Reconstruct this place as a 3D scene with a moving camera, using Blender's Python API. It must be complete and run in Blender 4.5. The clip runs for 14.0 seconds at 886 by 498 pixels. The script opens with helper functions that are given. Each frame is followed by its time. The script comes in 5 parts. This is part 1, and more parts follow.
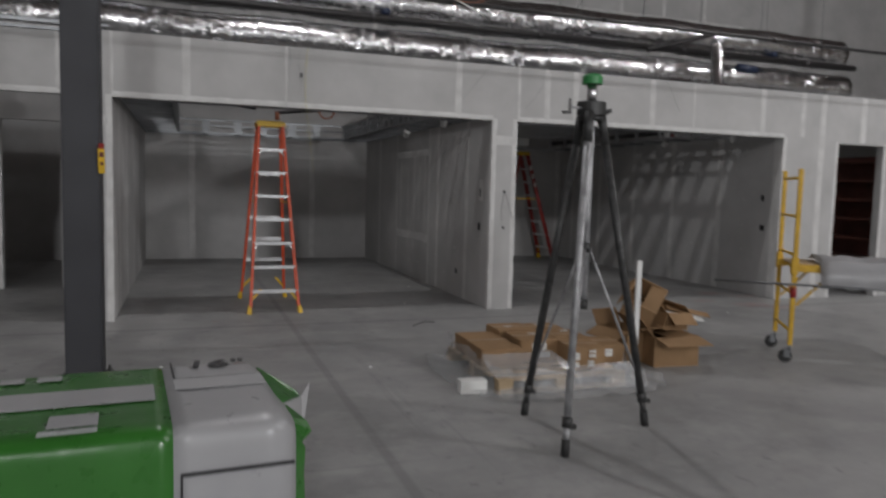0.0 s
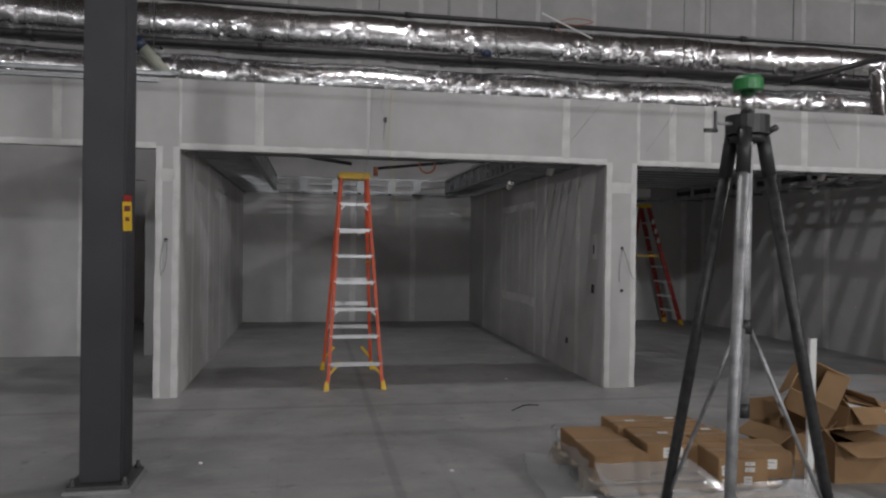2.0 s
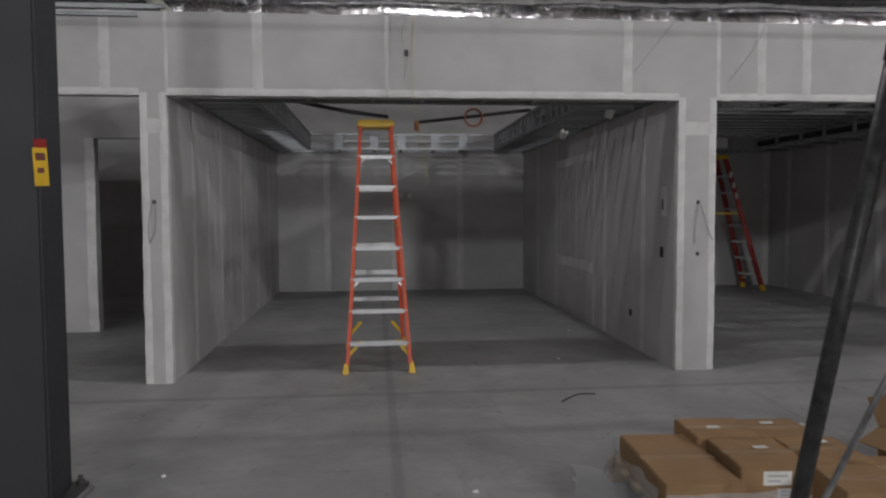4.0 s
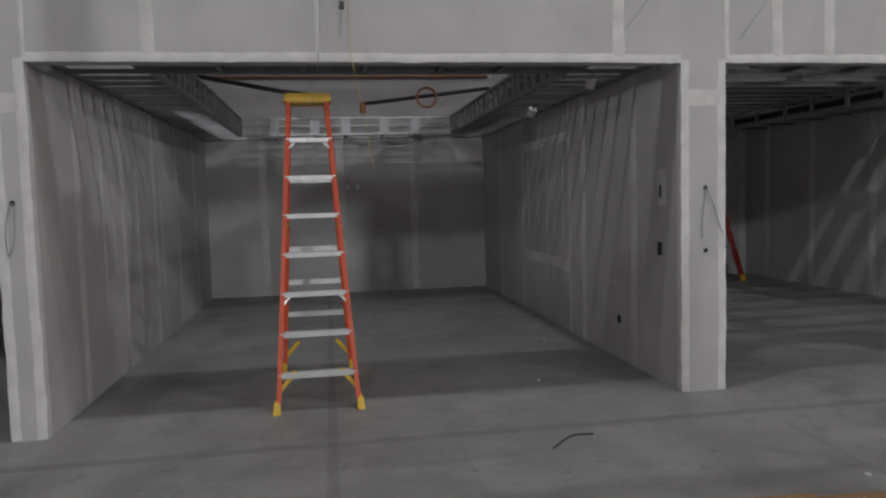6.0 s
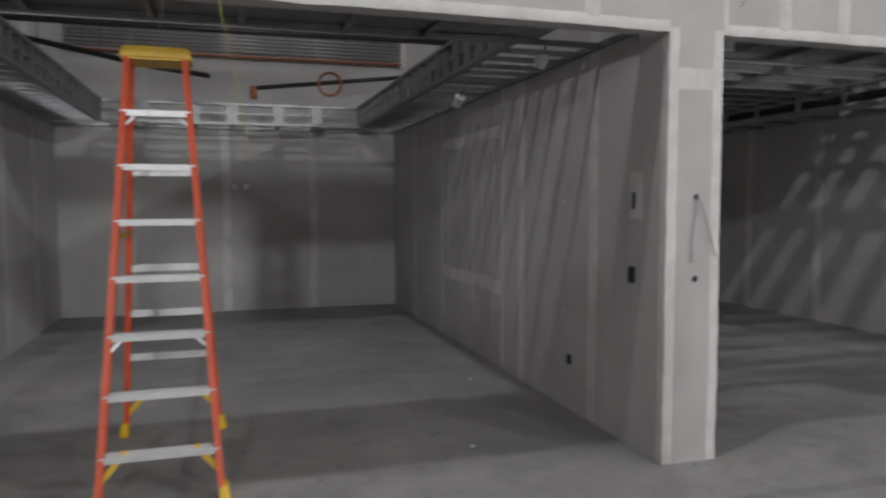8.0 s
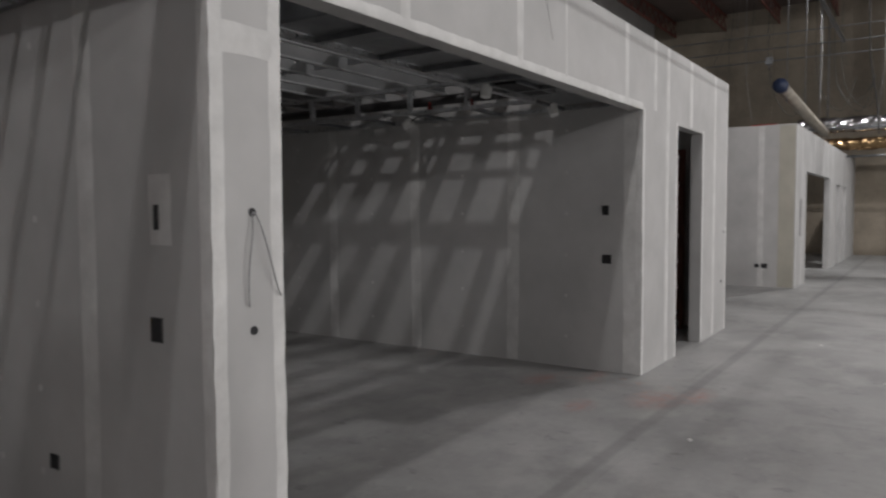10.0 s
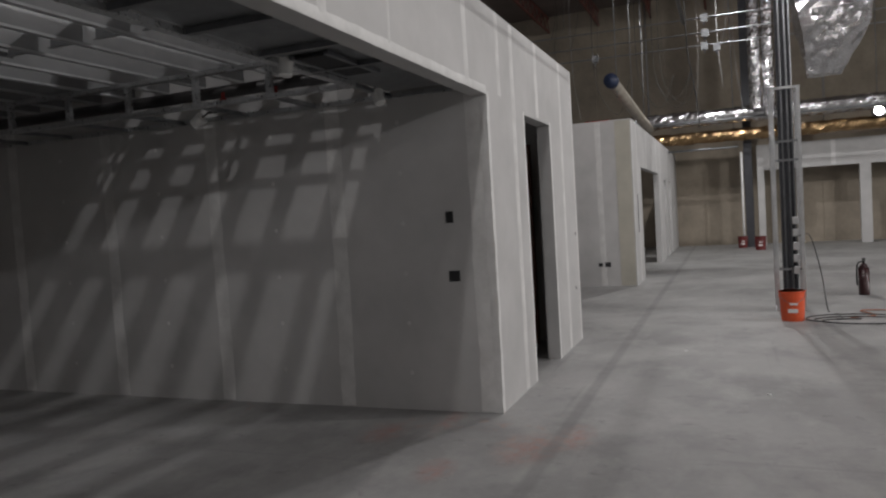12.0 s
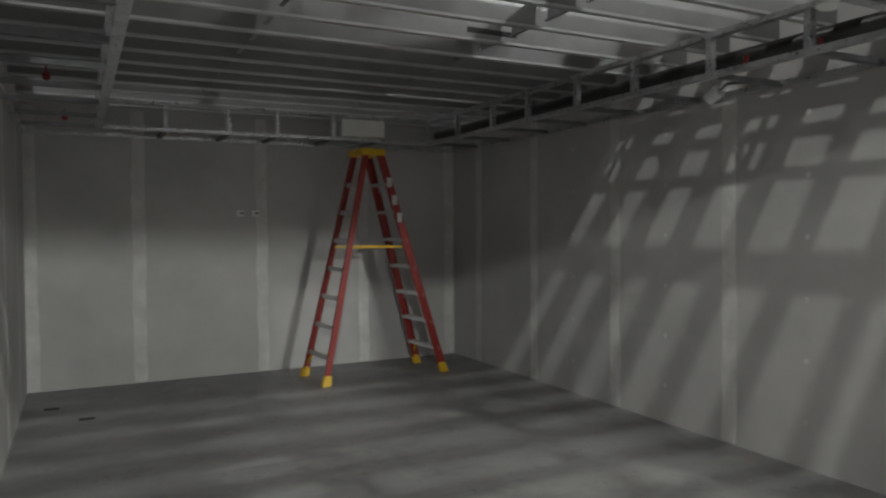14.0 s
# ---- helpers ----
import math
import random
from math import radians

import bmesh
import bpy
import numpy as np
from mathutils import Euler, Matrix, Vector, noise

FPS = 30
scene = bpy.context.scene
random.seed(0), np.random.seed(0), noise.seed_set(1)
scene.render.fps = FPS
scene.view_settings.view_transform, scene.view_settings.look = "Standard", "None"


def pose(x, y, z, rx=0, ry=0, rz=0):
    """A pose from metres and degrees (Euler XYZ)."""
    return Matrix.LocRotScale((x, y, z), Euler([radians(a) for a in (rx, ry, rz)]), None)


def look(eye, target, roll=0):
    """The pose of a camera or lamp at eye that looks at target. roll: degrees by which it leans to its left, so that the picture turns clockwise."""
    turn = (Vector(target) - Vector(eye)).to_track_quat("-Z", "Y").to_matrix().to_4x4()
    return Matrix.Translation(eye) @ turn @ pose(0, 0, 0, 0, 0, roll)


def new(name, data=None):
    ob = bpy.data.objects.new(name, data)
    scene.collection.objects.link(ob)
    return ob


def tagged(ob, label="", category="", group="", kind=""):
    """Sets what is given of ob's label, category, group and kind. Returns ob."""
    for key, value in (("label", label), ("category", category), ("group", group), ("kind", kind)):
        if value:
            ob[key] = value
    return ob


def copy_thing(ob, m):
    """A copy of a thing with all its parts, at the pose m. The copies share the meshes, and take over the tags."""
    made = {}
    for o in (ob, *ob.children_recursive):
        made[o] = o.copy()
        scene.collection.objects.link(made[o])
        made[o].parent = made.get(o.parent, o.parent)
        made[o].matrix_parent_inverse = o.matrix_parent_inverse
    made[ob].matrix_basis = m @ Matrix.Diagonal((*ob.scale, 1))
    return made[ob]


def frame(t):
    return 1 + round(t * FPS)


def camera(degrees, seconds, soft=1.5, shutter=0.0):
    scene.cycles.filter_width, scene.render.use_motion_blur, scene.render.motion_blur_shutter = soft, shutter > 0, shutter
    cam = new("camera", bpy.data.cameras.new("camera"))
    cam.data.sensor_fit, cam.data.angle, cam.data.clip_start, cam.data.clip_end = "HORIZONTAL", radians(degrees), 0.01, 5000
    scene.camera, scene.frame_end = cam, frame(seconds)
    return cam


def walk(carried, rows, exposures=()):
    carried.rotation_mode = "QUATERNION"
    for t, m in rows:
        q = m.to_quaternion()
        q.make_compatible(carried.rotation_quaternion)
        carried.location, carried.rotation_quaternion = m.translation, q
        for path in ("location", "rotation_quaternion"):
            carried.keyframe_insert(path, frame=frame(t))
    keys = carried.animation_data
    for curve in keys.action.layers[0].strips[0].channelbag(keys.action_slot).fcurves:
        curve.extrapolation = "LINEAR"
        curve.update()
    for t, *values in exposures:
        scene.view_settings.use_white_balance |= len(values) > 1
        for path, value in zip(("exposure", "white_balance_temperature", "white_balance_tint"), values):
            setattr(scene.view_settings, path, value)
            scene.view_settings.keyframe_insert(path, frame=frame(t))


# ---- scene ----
cam = camera(63.2, 14.0, soft=2.2, shutter=0.4)
PATH = [
    (0, (-3.701, -8.553, 1.559), (-3.028, -6.678, 1.39), 1.5),
    (0.5, (-3.581, -8.21, 1.564), (-3.024, -6.291, 1.49), 3.8),
    (1, (-3.408, -7.938, 1.55), (-2.838, -6.024, 1.435), 2.0),
    (1.5, (-3.243, -7.713, 1.553), (-2.835, -5.756, 1.487), 1.1),
    (2, (-3.162, -7.407, 1.544), (-2.802, -5.44, 1.531), 0.8),
    (2.5, (-3.008, -7.139, 1.526), (-2.693, -5.167, 1.427), -0.4),
    (2.7, (-2.918, -7.028, 1.534), (-2.667, -5.046, 1.432), 0.6),
    (4.8, (-2.686, -5.742, 1.46), (-2.507, -3.754, 1.345), -0.4),
    (5, (-2.677, -5.607, 1.489), (-2.425, -3.624, 1.416), -0.5),
    (5.5, (-2.613, -5.327, 1.516), (-2.263, -3.363, 1.366), -0.8),
    (6, (-2.574, -4.976, 1.516), (-2.263, -3.005, 1.371), -1.6),
    (6.5, (-2.589, -4.591, 1.493), (-2.275, -2.617, 1.435), -1.1),
    (7, (-2.493, -4.219, 1.49), (-2.071, -2.267, 1.372), -1.1),
    (7.5, (-2.371, -3.889, 1.485), (-2.009, -1.927, 1.335), -1.4),
    (8, (-2.356, -3.498, 1.507), (-1.782, -1.587, 1.375), -0.1),
    (8.5, (-2.137, -3.167, 1.504), (-1.203, -1.399, 1.55), 0.2),
    (9, (-1.998, -2.814, 1.514), (-0.862, -1.168, 1.485), 0.1),
    (9.2, (-1.968, -2.661, 1.529), (-0.674, -1.136, 1.48), 0.0),
    (11.3, (-0.919, -1.828, 1.532), (0.886, -0.975, 1.418), -2.0),
    (11.5, (-0.769, -1.788, 1.544), (1.061, -0.986, 1.45), -2.7),
    (12, (-0.468, -1.664, 1.538), (1.388, -0.923, 1.448), -3.4),
    (12.5, (-0.18, -1.489, 1.536), (1.68, -0.76, 1.439), -3.5),
    (13, (0.119, -1.395, 1.563), (1.654, -0.114, 1.519), -1.7),
    (13.5, (0.405, -1.217, 1.571), (1.524, 0.44, 1.51), 0.4),
    (14, (0.584, -1.111, 1.576), (1.487, 0.672, 1.515), -0.3),
]
walk(cam, [(t, look(eye, target, roll)) for t, eye, target, roll in PATH], [(0, 0.22, 6500, 10), (2.5, 0.22, 6500, 10), (5, 0.24, 6500, 10), (7.5, 0.5, 6550, 10), (8, 0.64, 6560, 10), (8.5, 0.5, 6580, 10), (9, 0.5, 6600, 10), (11.5, 0.38, 6650, 11), (12.5, 0.34, 6650, 10), (13, 0.47, 6650, 8), (13.5, 1.05, 6700, 4), (14, 1.15, 6700, 4)])

# world: the hall is closed, so only a trace of dim sky is left outside
world = bpy.data.worlds.new("world")
scene.world = world
world.use_nodes = True
world.node_tree.nodes["Background"].inputs["Color"].default_value = (0.5, 0.55, 0.6, 1)
world.node_tree.nodes["Background"].inputs["Strength"].default_value = 0.05

# high-bay lamps under the hall roof, most on a grid of ten metres
# the pair at y -11.7 is unseen fill, added to brighten fronts and floor
for lx, ly, lz, watts, cone in ((-1.75, -0.92, 7.85, 270, 0), (8.5, -1.65, 7.4, 310, 0), (-11.5, -1.65, 7.4, 95, 0), (18.5, -1.65, 7.4, 640, 146),
                                (8.5, -11.7, 7.4, 900, 0), (-11.5, -11.7, 7.4, 270, 0), (-6.4, -21.7, 7.4, 2000, 171), (10.0, -33.0, 7.4, 6000, 171)):
    # the far and end lamps sit in reflectors that keep their light off the roof
    data = bpy.data.lights.new("high_bay_and_fill_light", "SPOT" if cone else "POINT")
    data.energy, data.shadow_soft_size, data.color = watts, 0.13 if ly > -20 else 0.45 if ly > -30 else 1.2, (0.985, 0.985, 1.0)
    if cone:
        data.spot_size, data.spot_blend = math.radians(cone), 0.05 if cone > 150 else 0.4
    lamp = new("high_bay_and_fill_light", data)
    lamp.location = (lx, ly, lz)

# ---- materials ----


def mat(name, color, rough=0.6, metal=0.0, var=0.12, scale=3.0, fine=60.0, bump=0.15, bump_scale=80.0, tint=None,
        coat=0.0, spec=0.5, random_piece=0.0):
    """A procedural surface: two scales of mottling, uneven roughness and fine relief."""
    m = bpy.data.materials.new(name)
    m.use_nodes = True
    nt = m.node_tree
    n, l = nt.nodes, nt.links
    b = n["Principled BSDF"]
    geo = n.new("ShaderNodeNewGeometry")
    big = n.new("ShaderNodeTexNoise")
    big.inputs["Scale"].default_value, big.inputs["Detail"].default_value = scale, 6
    small = n.new("ShaderNodeTexNoise")
    small.inputs["Scale"].default_value, small.inputs["Detail"].default_value = fine, 4
    l.new(geo.outputs["Position"], big.inputs["Vector"])
    l.new(geo.outputs["Position"], small.inputs["Vector"])
    ramp = n.new("ShaderNodeMapRange")
    ramp.inputs["From Min"].default_value, ramp.inputs["From Max"].default_value = 0.3, 0.7
    l.new(big.outputs["Fac"], ramp.inputs["Value"])
    mix = n.new("ShaderNodeMix")
    mix.data_type = "RGBA"
    dark = tuple(c * (1 - var) for c in color)
    light = tuple(min(1, c * (1 + var)) for c in (tint or color))
    mix.inputs["A"].default_value, mix.inputs["B"].default_value = (*dark, 1), (*light, 1)
    l.new(ramp.outputs["Result"], mix.inputs["Factor"])
    mul = n.new("ShaderNodeMix")
    mul.data_type, mul.blend_type = "RGBA", "MULTIPLY"
    mul.inputs["Factor"].default_value = 1
    sm = n.new("ShaderNodeMapRange")
    sm.inputs["To Min"].default_value, sm.inputs["To Max"].default_value = 1 - var * 0.8, 1 + var * 0.5
    l.new(small.outputs["Fac"], sm.inputs["Value"])
    l.new(mix.outputs["Result"], mul.inputs["A"])
    l.new(sm.outputs["Result"], mul.inputs["B"])
    out = mul.outputs["Result"]
    if random_piece:
        info = n.new("ShaderNodeObjectInfo")
        rr = n.new("ShaderNodeMapRange")
        rr.inputs["To Min"].default_value, rr.inputs["To Max"].default_value = 1 - random_piece, 1 + random_piece
        l.new(info.outputs["Random"], rr.inputs["Value"])
        m2 = n.new("ShaderNodeMix")
        m2.data_type, m2.blend_type = "RGBA", "MULTIPLY"
        m2.inputs["Factor"].default_value = 1
        l.new(out, m2.inputs["A"])
        l.new(rr.outputs["Result"], m2.inputs["B"])
        out = m2.outputs["Result"]
    l.new(out, b.inputs["Base Color"])
    rg = n.new("ShaderNodeMapRange")
    rg.inputs["To Min"].default_value, rg.inputs["To Max"].default_value = max(0.03, rough - 0.12), min(1, rough + 0.12)
    l.new(small.outputs["Fac"], rg.inputs["Value"])
    l.new(rg.outputs["Result"], b.inputs["Roughness"])
    b.inputs["Metallic"].default_value = metal
    b.inputs["Specular IOR Level"].default_value = spec
    b.inputs["Coat Weight"].default_value = coat
    if bump:
        tex = n.new("ShaderNodeTexNoise")
        tex.inputs["Scale"].default_value, tex.inputs["Detail"].default_value = bump_scale, 3
        l.new(geo.outputs["Position"], tex.inputs["Vector"])
        bp = n.new("ShaderNodeBump")
        bp.inputs["Strength"].default_value, bp.inputs["Distance"].default_value = bump, 0.01
        l.new(tex.outputs["Fac"], bp.inputs["Height"])
        l.new(bp.outputs["Normal"], b.inputs["Normal"])
    return m


def foil_mat(name, color, crinkle=26.0, strength=0.9):
    """Crumpled metal foil: bright metal whose facets tilt every way."""
    m = mat(name, color, rough=0.24, metal=1.0, var=0.12, scale=4, bump=0)
    nt = m.node_tree
    n, l = nt.nodes, nt.links
    geo = n.new("ShaderNodeNewGeometry")
    warp = n.new("ShaderNodeTexNoise")
    warp.inputs["Scale"].default_value, warp.inputs["Detail"].default_value = 7, 4
    l.new(geo.outputs["Position"], warp.inputs["Vector"])
    add = n.new("ShaderNodeMix")
    add.data_type = "VECTOR"
    add.inputs["Factor"].default_value = 0.12
    l.new(geo.outputs["Position"], add.inputs["A"])
    l.new(warp.outputs["Color"], add.inputs["B"])
    vor = n.new("ShaderNodeTexVoronoi")
    vor.feature = "F1"
    vor.inputs["Scale"].default_value = crinkle
    l.new(add.outputs["Result"], vor.inputs["Vector"])
    mask = n.new("ShaderNodeTexNoise")
    mask.inputs["Scale"].default_value = 1.6
    l.new(geo.outputs["Position"], mask.inputs["Vector"])
    mr = n.new("ShaderNodeMapRange")
    mr.inputs["From Min"].default_value, mr.inputs["From Max"].default_value = 0.48, 0.68
    mr.inputs["To Min"].default_value = 0.2
    l.new(mask.outputs["Fac"], mr.inputs["Value"])
    # each cell is a flat facet, tilted its own way
    off = n.new("ShaderNodeVectorMath")
    off.operation = "SUBTRACT"
    l.new(add.outputs["Result"], off.inputs[0])
    l.new(vor.outputs["Position"], off.inputs[1])
    tilt = n.new("ShaderNodeVectorMath")
    tilt.operation = "SUBTRACT"
    l.new(vor.outputs["Color"], tilt.inputs[0])
    tilt.inputs[1].default_value = (0.5, 0.5, 0.5)
    dot = n.new("ShaderNodeVectorMath")
    dot.operation = "DOT_PRODUCT"
    l.new(off.outputs["Vector"], dot.inputs[0])
    l.new(tilt.outputs["Vector"], dot.inputs[1])
    pr = n.new("ShaderNodeMath")
    pr.operation = "MULTIPLY"
    l.new(dot.outputs["Value"], pr.inputs[0])
    l.new(mr.outputs["Result"], pr.inputs[1])
    bp = n.new("ShaderNodeBump")
    bp.inputs["Strength"].default_value, bp.inputs["Distance"].default_value = 1.0, strength
    l.new(pr.outputs["Value"], bp.inputs["Height"])
    l.new(bp.outputs["Normal"], n["Principled BSDF"].inputs["Normal"])
    return m


def floor_mat():
    """Bare trowelled concrete: cloudy patches, dark drag marks, pale dust and traces of orange marking paint."""
    m = mat("concrete_floor", (0.308, 0.308, 0.305), rough=0.55, var=0.24, scale=0.6, fine=14, bump=0.12, bump_scale=60)
    nt = m.node_tree
    n, l = nt.nodes, nt.links
    b = n["Principled BSDF"]
    geo = n.new("ShaderNodeNewGeometry")
    base = b.inputs["Base Color"].links[0].from_socket

    def layer(socket, color, fac):
        x = n.new("ShaderNodeMix")
        x.data_type = "RGBA"
        l.new(socket, x.inputs["A"])
        x.inputs["B"].default_value = (*color, 1)
        l.new(fac, x.inputs["Factor"])
        return x.outputs["Result"]

    def noise_band(scale_vec, scale, lo, hi, amount):
        mp = n.new("ShaderNodeMapping")
        mp.inputs["Scale"].default_value = scale_vec
        l.new(geo.outputs["Position"], mp.inputs["Vector"])
        t = n.new("ShaderNodeTexNoise")
        t.inputs["Scale"].default_value, t.inputs["Detail"].default_value = scale, 8
        t.inputs["Roughness"].default_value = 0.65
        l.new(mp.outputs["Vector"], t.inputs["Vector"])
        r = n.new("ShaderNodeMapRange")
        r.inputs["From Min"].default_value, r.inputs["From Max"].default_value = lo, hi
        r.inputs["To Max"].default_value = amount
        l.new(t.outputs["Fac"], r.inputs["Value"])
        return r.outputs["Result"]

    def smudge(x, y, rx, ry, amount):
        """A rubbed patch of marking paint, broken up by the grain of the slab."""
        mp = n.new("ShaderNodeMapping")
        mp.inputs["Location"].default_value = (-x / rx, -y / ry, 0)
        mp.inputs["Scale"].default_value = (1 / rx, 1 / ry, 1)
        l.new(geo.outputs["Position"], mp.inputs["Vector"])
        g = n.new("ShaderNodeTexGradient")
        g.gradient_type = "SPHERICAL"
        l.new(mp.outputs["Vector"], g.inputs["Vector"])
        p = n.new("ShaderNodeMath")
        p.operation = "MULTIPLY"
        l.new(g.outputs["Fac"], p.inputs[0])
        l.new(noise_band((1, 1, 1), 11.0, 0.36, 0.62, amount), p.inputs[1])
        return p.outputs["Value"]

    base = layer(base, (0.12, 0.12, 0.12), noise_band((1, 1, 1), 1.3, 0.5, 0.68, 0.42))
    base = layer(base, (0.46, 0.46, 0.45), noise_band((0.8, 1.2, 1), 1.9, 0.5, 0.7, 0.42))
    base = layer(base, (0.5, 0.5, 0.49), noise_band((1, 1, 1), 9.0, 0.62, 0.74, 0.4))
    base = layer(base, (0.1, 0.1, 0.1), noise_band((1.3, 0.8, 1), 6.0, 0.6, 0.7, 0.45))
    base = layer(base, (0.11, 0.11, 0.11), noise_band((0.12, 3.5, 1), 1.7, 0.6, 0.72, 0.3))
    base = layer(base, (0.11, 0.11, 0.11), noise_band((4.0, 0.15, 1), 1.3, 0.62, 0.72, 0.3))
    for x, y, rx, ry in ((4.15, 0.72, 0.3, 0.2), (3.99, -0.38, 0.4, 0.25), (4.28, -0.65, 0.35, 0.15), (3.5, 0.06, 0.25, 0.15), (4.55, 0.35, 0.4, 0.1)):
        base = layer(base, (0.48, 0.14, 0.08), smudge(x, y, rx, ry, 0.5))
    # long soft dark lines: one along the shop fronts and one towards the back
    sep = n.new("ShaderNodeSeparateXYZ")
    l.new(geo.outputs["Position"], sep.inputs["Vector"])
    for axis, place, half in (("Y", -0.545, 0.03), ("X", -2.6, 0.02)):
        d = n.new("ShaderNodeMath")
        d.operation = "SUBTRACT"
        l.new(sep.outputs[axis], d.inputs[0])
        d.inputs[1].default_value = place
        a = n.new("ShaderNodeMath")
        a.operation = "ABSOLUTE"
        l.new(d.outputs["Value"], a.inputs[0])
        r = n.new("ShaderNodeMapRange")
        r.inputs["From Min"].default_value, r.inputs["From Max"].default_value = half, half * 2.2
        r.inputs["To Min"].default_value, r.inputs["To Max"].default_value = 0.32, 0.0
        l.new(a.outputs["Value"], r.inputs["Value"])
        base = layer(base, (0.1, 0.1, 0.1), r.outputs["Result"])
    # orange marking paint, scuffed, where the walls were set out
    for px, py, rad in ((4.55, 0.35, 0.5), (4.35, -0.35, 0.55), (0.55, -0.12, 0.25), (-4.3, -0.15, 0.25), (-3.5, -0.25, 0.3), (4.6, 2.3, 0.35)):
        d = n.new("ShaderNodeVectorMath")
        d.operation = "DISTANCE"
        l.new(geo.outputs["Position"], d.inputs[0])
        d.inputs[1].default_value = (px, py, 0)
        r = n.new("ShaderNodeMapRange")
        r.inputs["From Min"].default_value, r.inputs["From Max"].default_value = rad * 0.3, rad
        r.inputs["To Min"].default_value, r.inputs["To Max"].default_value = 1, 0
        l.new(d.outputs["Value"], r.inputs["Value"])
        k = n.new("ShaderNodeMath")
        k.operation = "MULTIPLY"
        l.new(r.outputs["Result"], k.inputs[0])
        l.new(noise_band((1, 1, 1), 7, 0.55, 0.7, 0.4), k.inputs[1])
        base = layer(base, (0.45, 0.2, 0.1), k.outputs["Value"])
    l.new(base, b.inputs["Base Color"])
    return m


FLOOR = floor_mat()
DRYWALL = mat("drywall_paper", (0.465, 0.46, 0.455), rough=0.85, var=0.1, scale=1.4, fine=7, bump=0.05, bump_scale=120, spec=0.25)
COMPOUND = mat("joint_compound", (0.59, 0.585, 0.575), rough=0.8, var=0.12, scale=5, fine=30, bump=0.12, bump_scale=35, spec=0.25)
BEAD = mat("corner_bead_compound", (0.62, 0.615, 0.605), rough=0.75, var=0.1, scale=7, fine=40, bump=0.12, bump_scale=40, spec=0.3)
TANWALL = mat("bare_tan_wall", (0.275, 0.235, 0.185), rough=0.8, var=0.25, scale=0.9, fine=7, bump=0.1, bump_scale=20)
ROOF = mat("roof_deck", (0.16, 0.13, 0.12), rough=0.7, var=0.2, scale=1, fine=10, bump=0.1)
TANBOARD = mat("yellowed_bare_board", (0.43, 0.41, 0.35), rough=0.85, var=0.12, scale=1.5, fine=8, bump=0.05)
DULLWRAP = mat("dull_duct_wrap", (0.36, 0.325, 0.275), rough=0.7, var=0.18, scale=3, fine=20, bump=0.1, bump_scale=30)
RUSTRED = mat("red_primer_steel", (0.17, 0.055, 0.04), rough=0.6, var=0.2)
GALV = mat("galvanised_steel", (0.26, 0.268, 0.278), rough=0.43, metal=0.95, var=0.14, scale=9, fine=45, bump=0.05, random_piece=0.12)
# galvanised steel with the lamps' reflected brightness put into its colour
RINGM = mat("lit_galvanised_track", (0.6, 0.61, 0.62), rough=0.3, metal=0.9, var=0.14, scale=9, fine=45, bump=0, random_piece=0.12)
# joist web and lips are one steel; the lips' catch of light is in LITGALV's colour
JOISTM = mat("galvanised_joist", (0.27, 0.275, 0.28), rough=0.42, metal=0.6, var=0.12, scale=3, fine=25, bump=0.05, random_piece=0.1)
LITGALV = mat("lit_galvanised_steel", (0.62, 0.63, 0.64), rough=0.36, metal=0.8, var=0.12, scale=5, fine=25, bump=0)
FOIL = foil_mat("duct_foil", (0.6, 0.6, 0.61), 19.0, 0.95)
FOILCRUSH = foil_mat("crushed_foil", (0.62, 0.62, 0.63), 13.0, 1.3)
FOILWARM = foil_mat("duct_foil_amber", (0.42, 0.28, 0.15), 14.0, 1.4)
BLACKPIPE = mat("black_iron_pipe", (0.035, 0.033, 0.034), rough=0.42, metal=0.3, var=0.25, scale=6, bump=0.05)
POSTM = mat("charcoal_primed_steel", (0.036, 0.037, 0.043), rough=0.6, var=0.16, scale=2.2, fine=30, bump=0.06)
PLATE = mat("steel_plate", (0.1, 0.1, 0.1), rough=0.5, metal=0.4, var=0.25, scale=8)
ORANGE = mat("orange_fibreglass", (0.62, 0.085, 0.028), rough=0.45, var=0.1, scale=6, fine=60, bump=0.05, coat=0.1)
REDLAD = mat("red_fibreglass", (0.3, 0.034, 0.028), rough=0.45, var=0.14, scale=6, fine=60, bump=0.05)
ALU = mat("ribbed_aluminium", (0.62, 0.63, 0.64), rough=0.36, metal=0.4, var=0.08, scale=10, fine=90, bump=0.1, bump_scale=200)
YELLOW = mat("yellow_plastic", (0.74, 0.47, 0.03), rough=0.45, var=0.1, scale=8, bump=0.05)
SCAFF = mat("yellow_scaffold_paint", (0.66, 0.4, 0.035), rough=0.42, var=0.18, scale=9, fine=40, bump=0.06)
CARD = mat("brown_cardboard", (0.31, 0.195, 0.105), rough=0.8, var=0.1, scale=5, fine=60, bump=0.08, spec=0.2, random_piece=0.1)
CARDIN = mat("cardboard_inside", (0.21, 0.13, 0.07), rough=0.85, var=0.12, scale=5, fine=50, bump=0.06, spec=0.2)
CARDTAPE = mat("brown_packing_tape", (0.34, 0.22, 0.125), rough=0.45, var=0.1, scale=5, fine=60, bump=0.05)
PAPER = mat("white_paper_label", (0.72, 0.72, 0.7), rough=0.6, var=0.05, bump=0)
INK = mat("dark_print", (0.03, 0.03, 0.032), rough=0.5, var=0.1, bump=0)
GREYINK = mat("grey_print", (0.42, 0.42, 0.43), rough=0.5, var=0.1, bump=0)
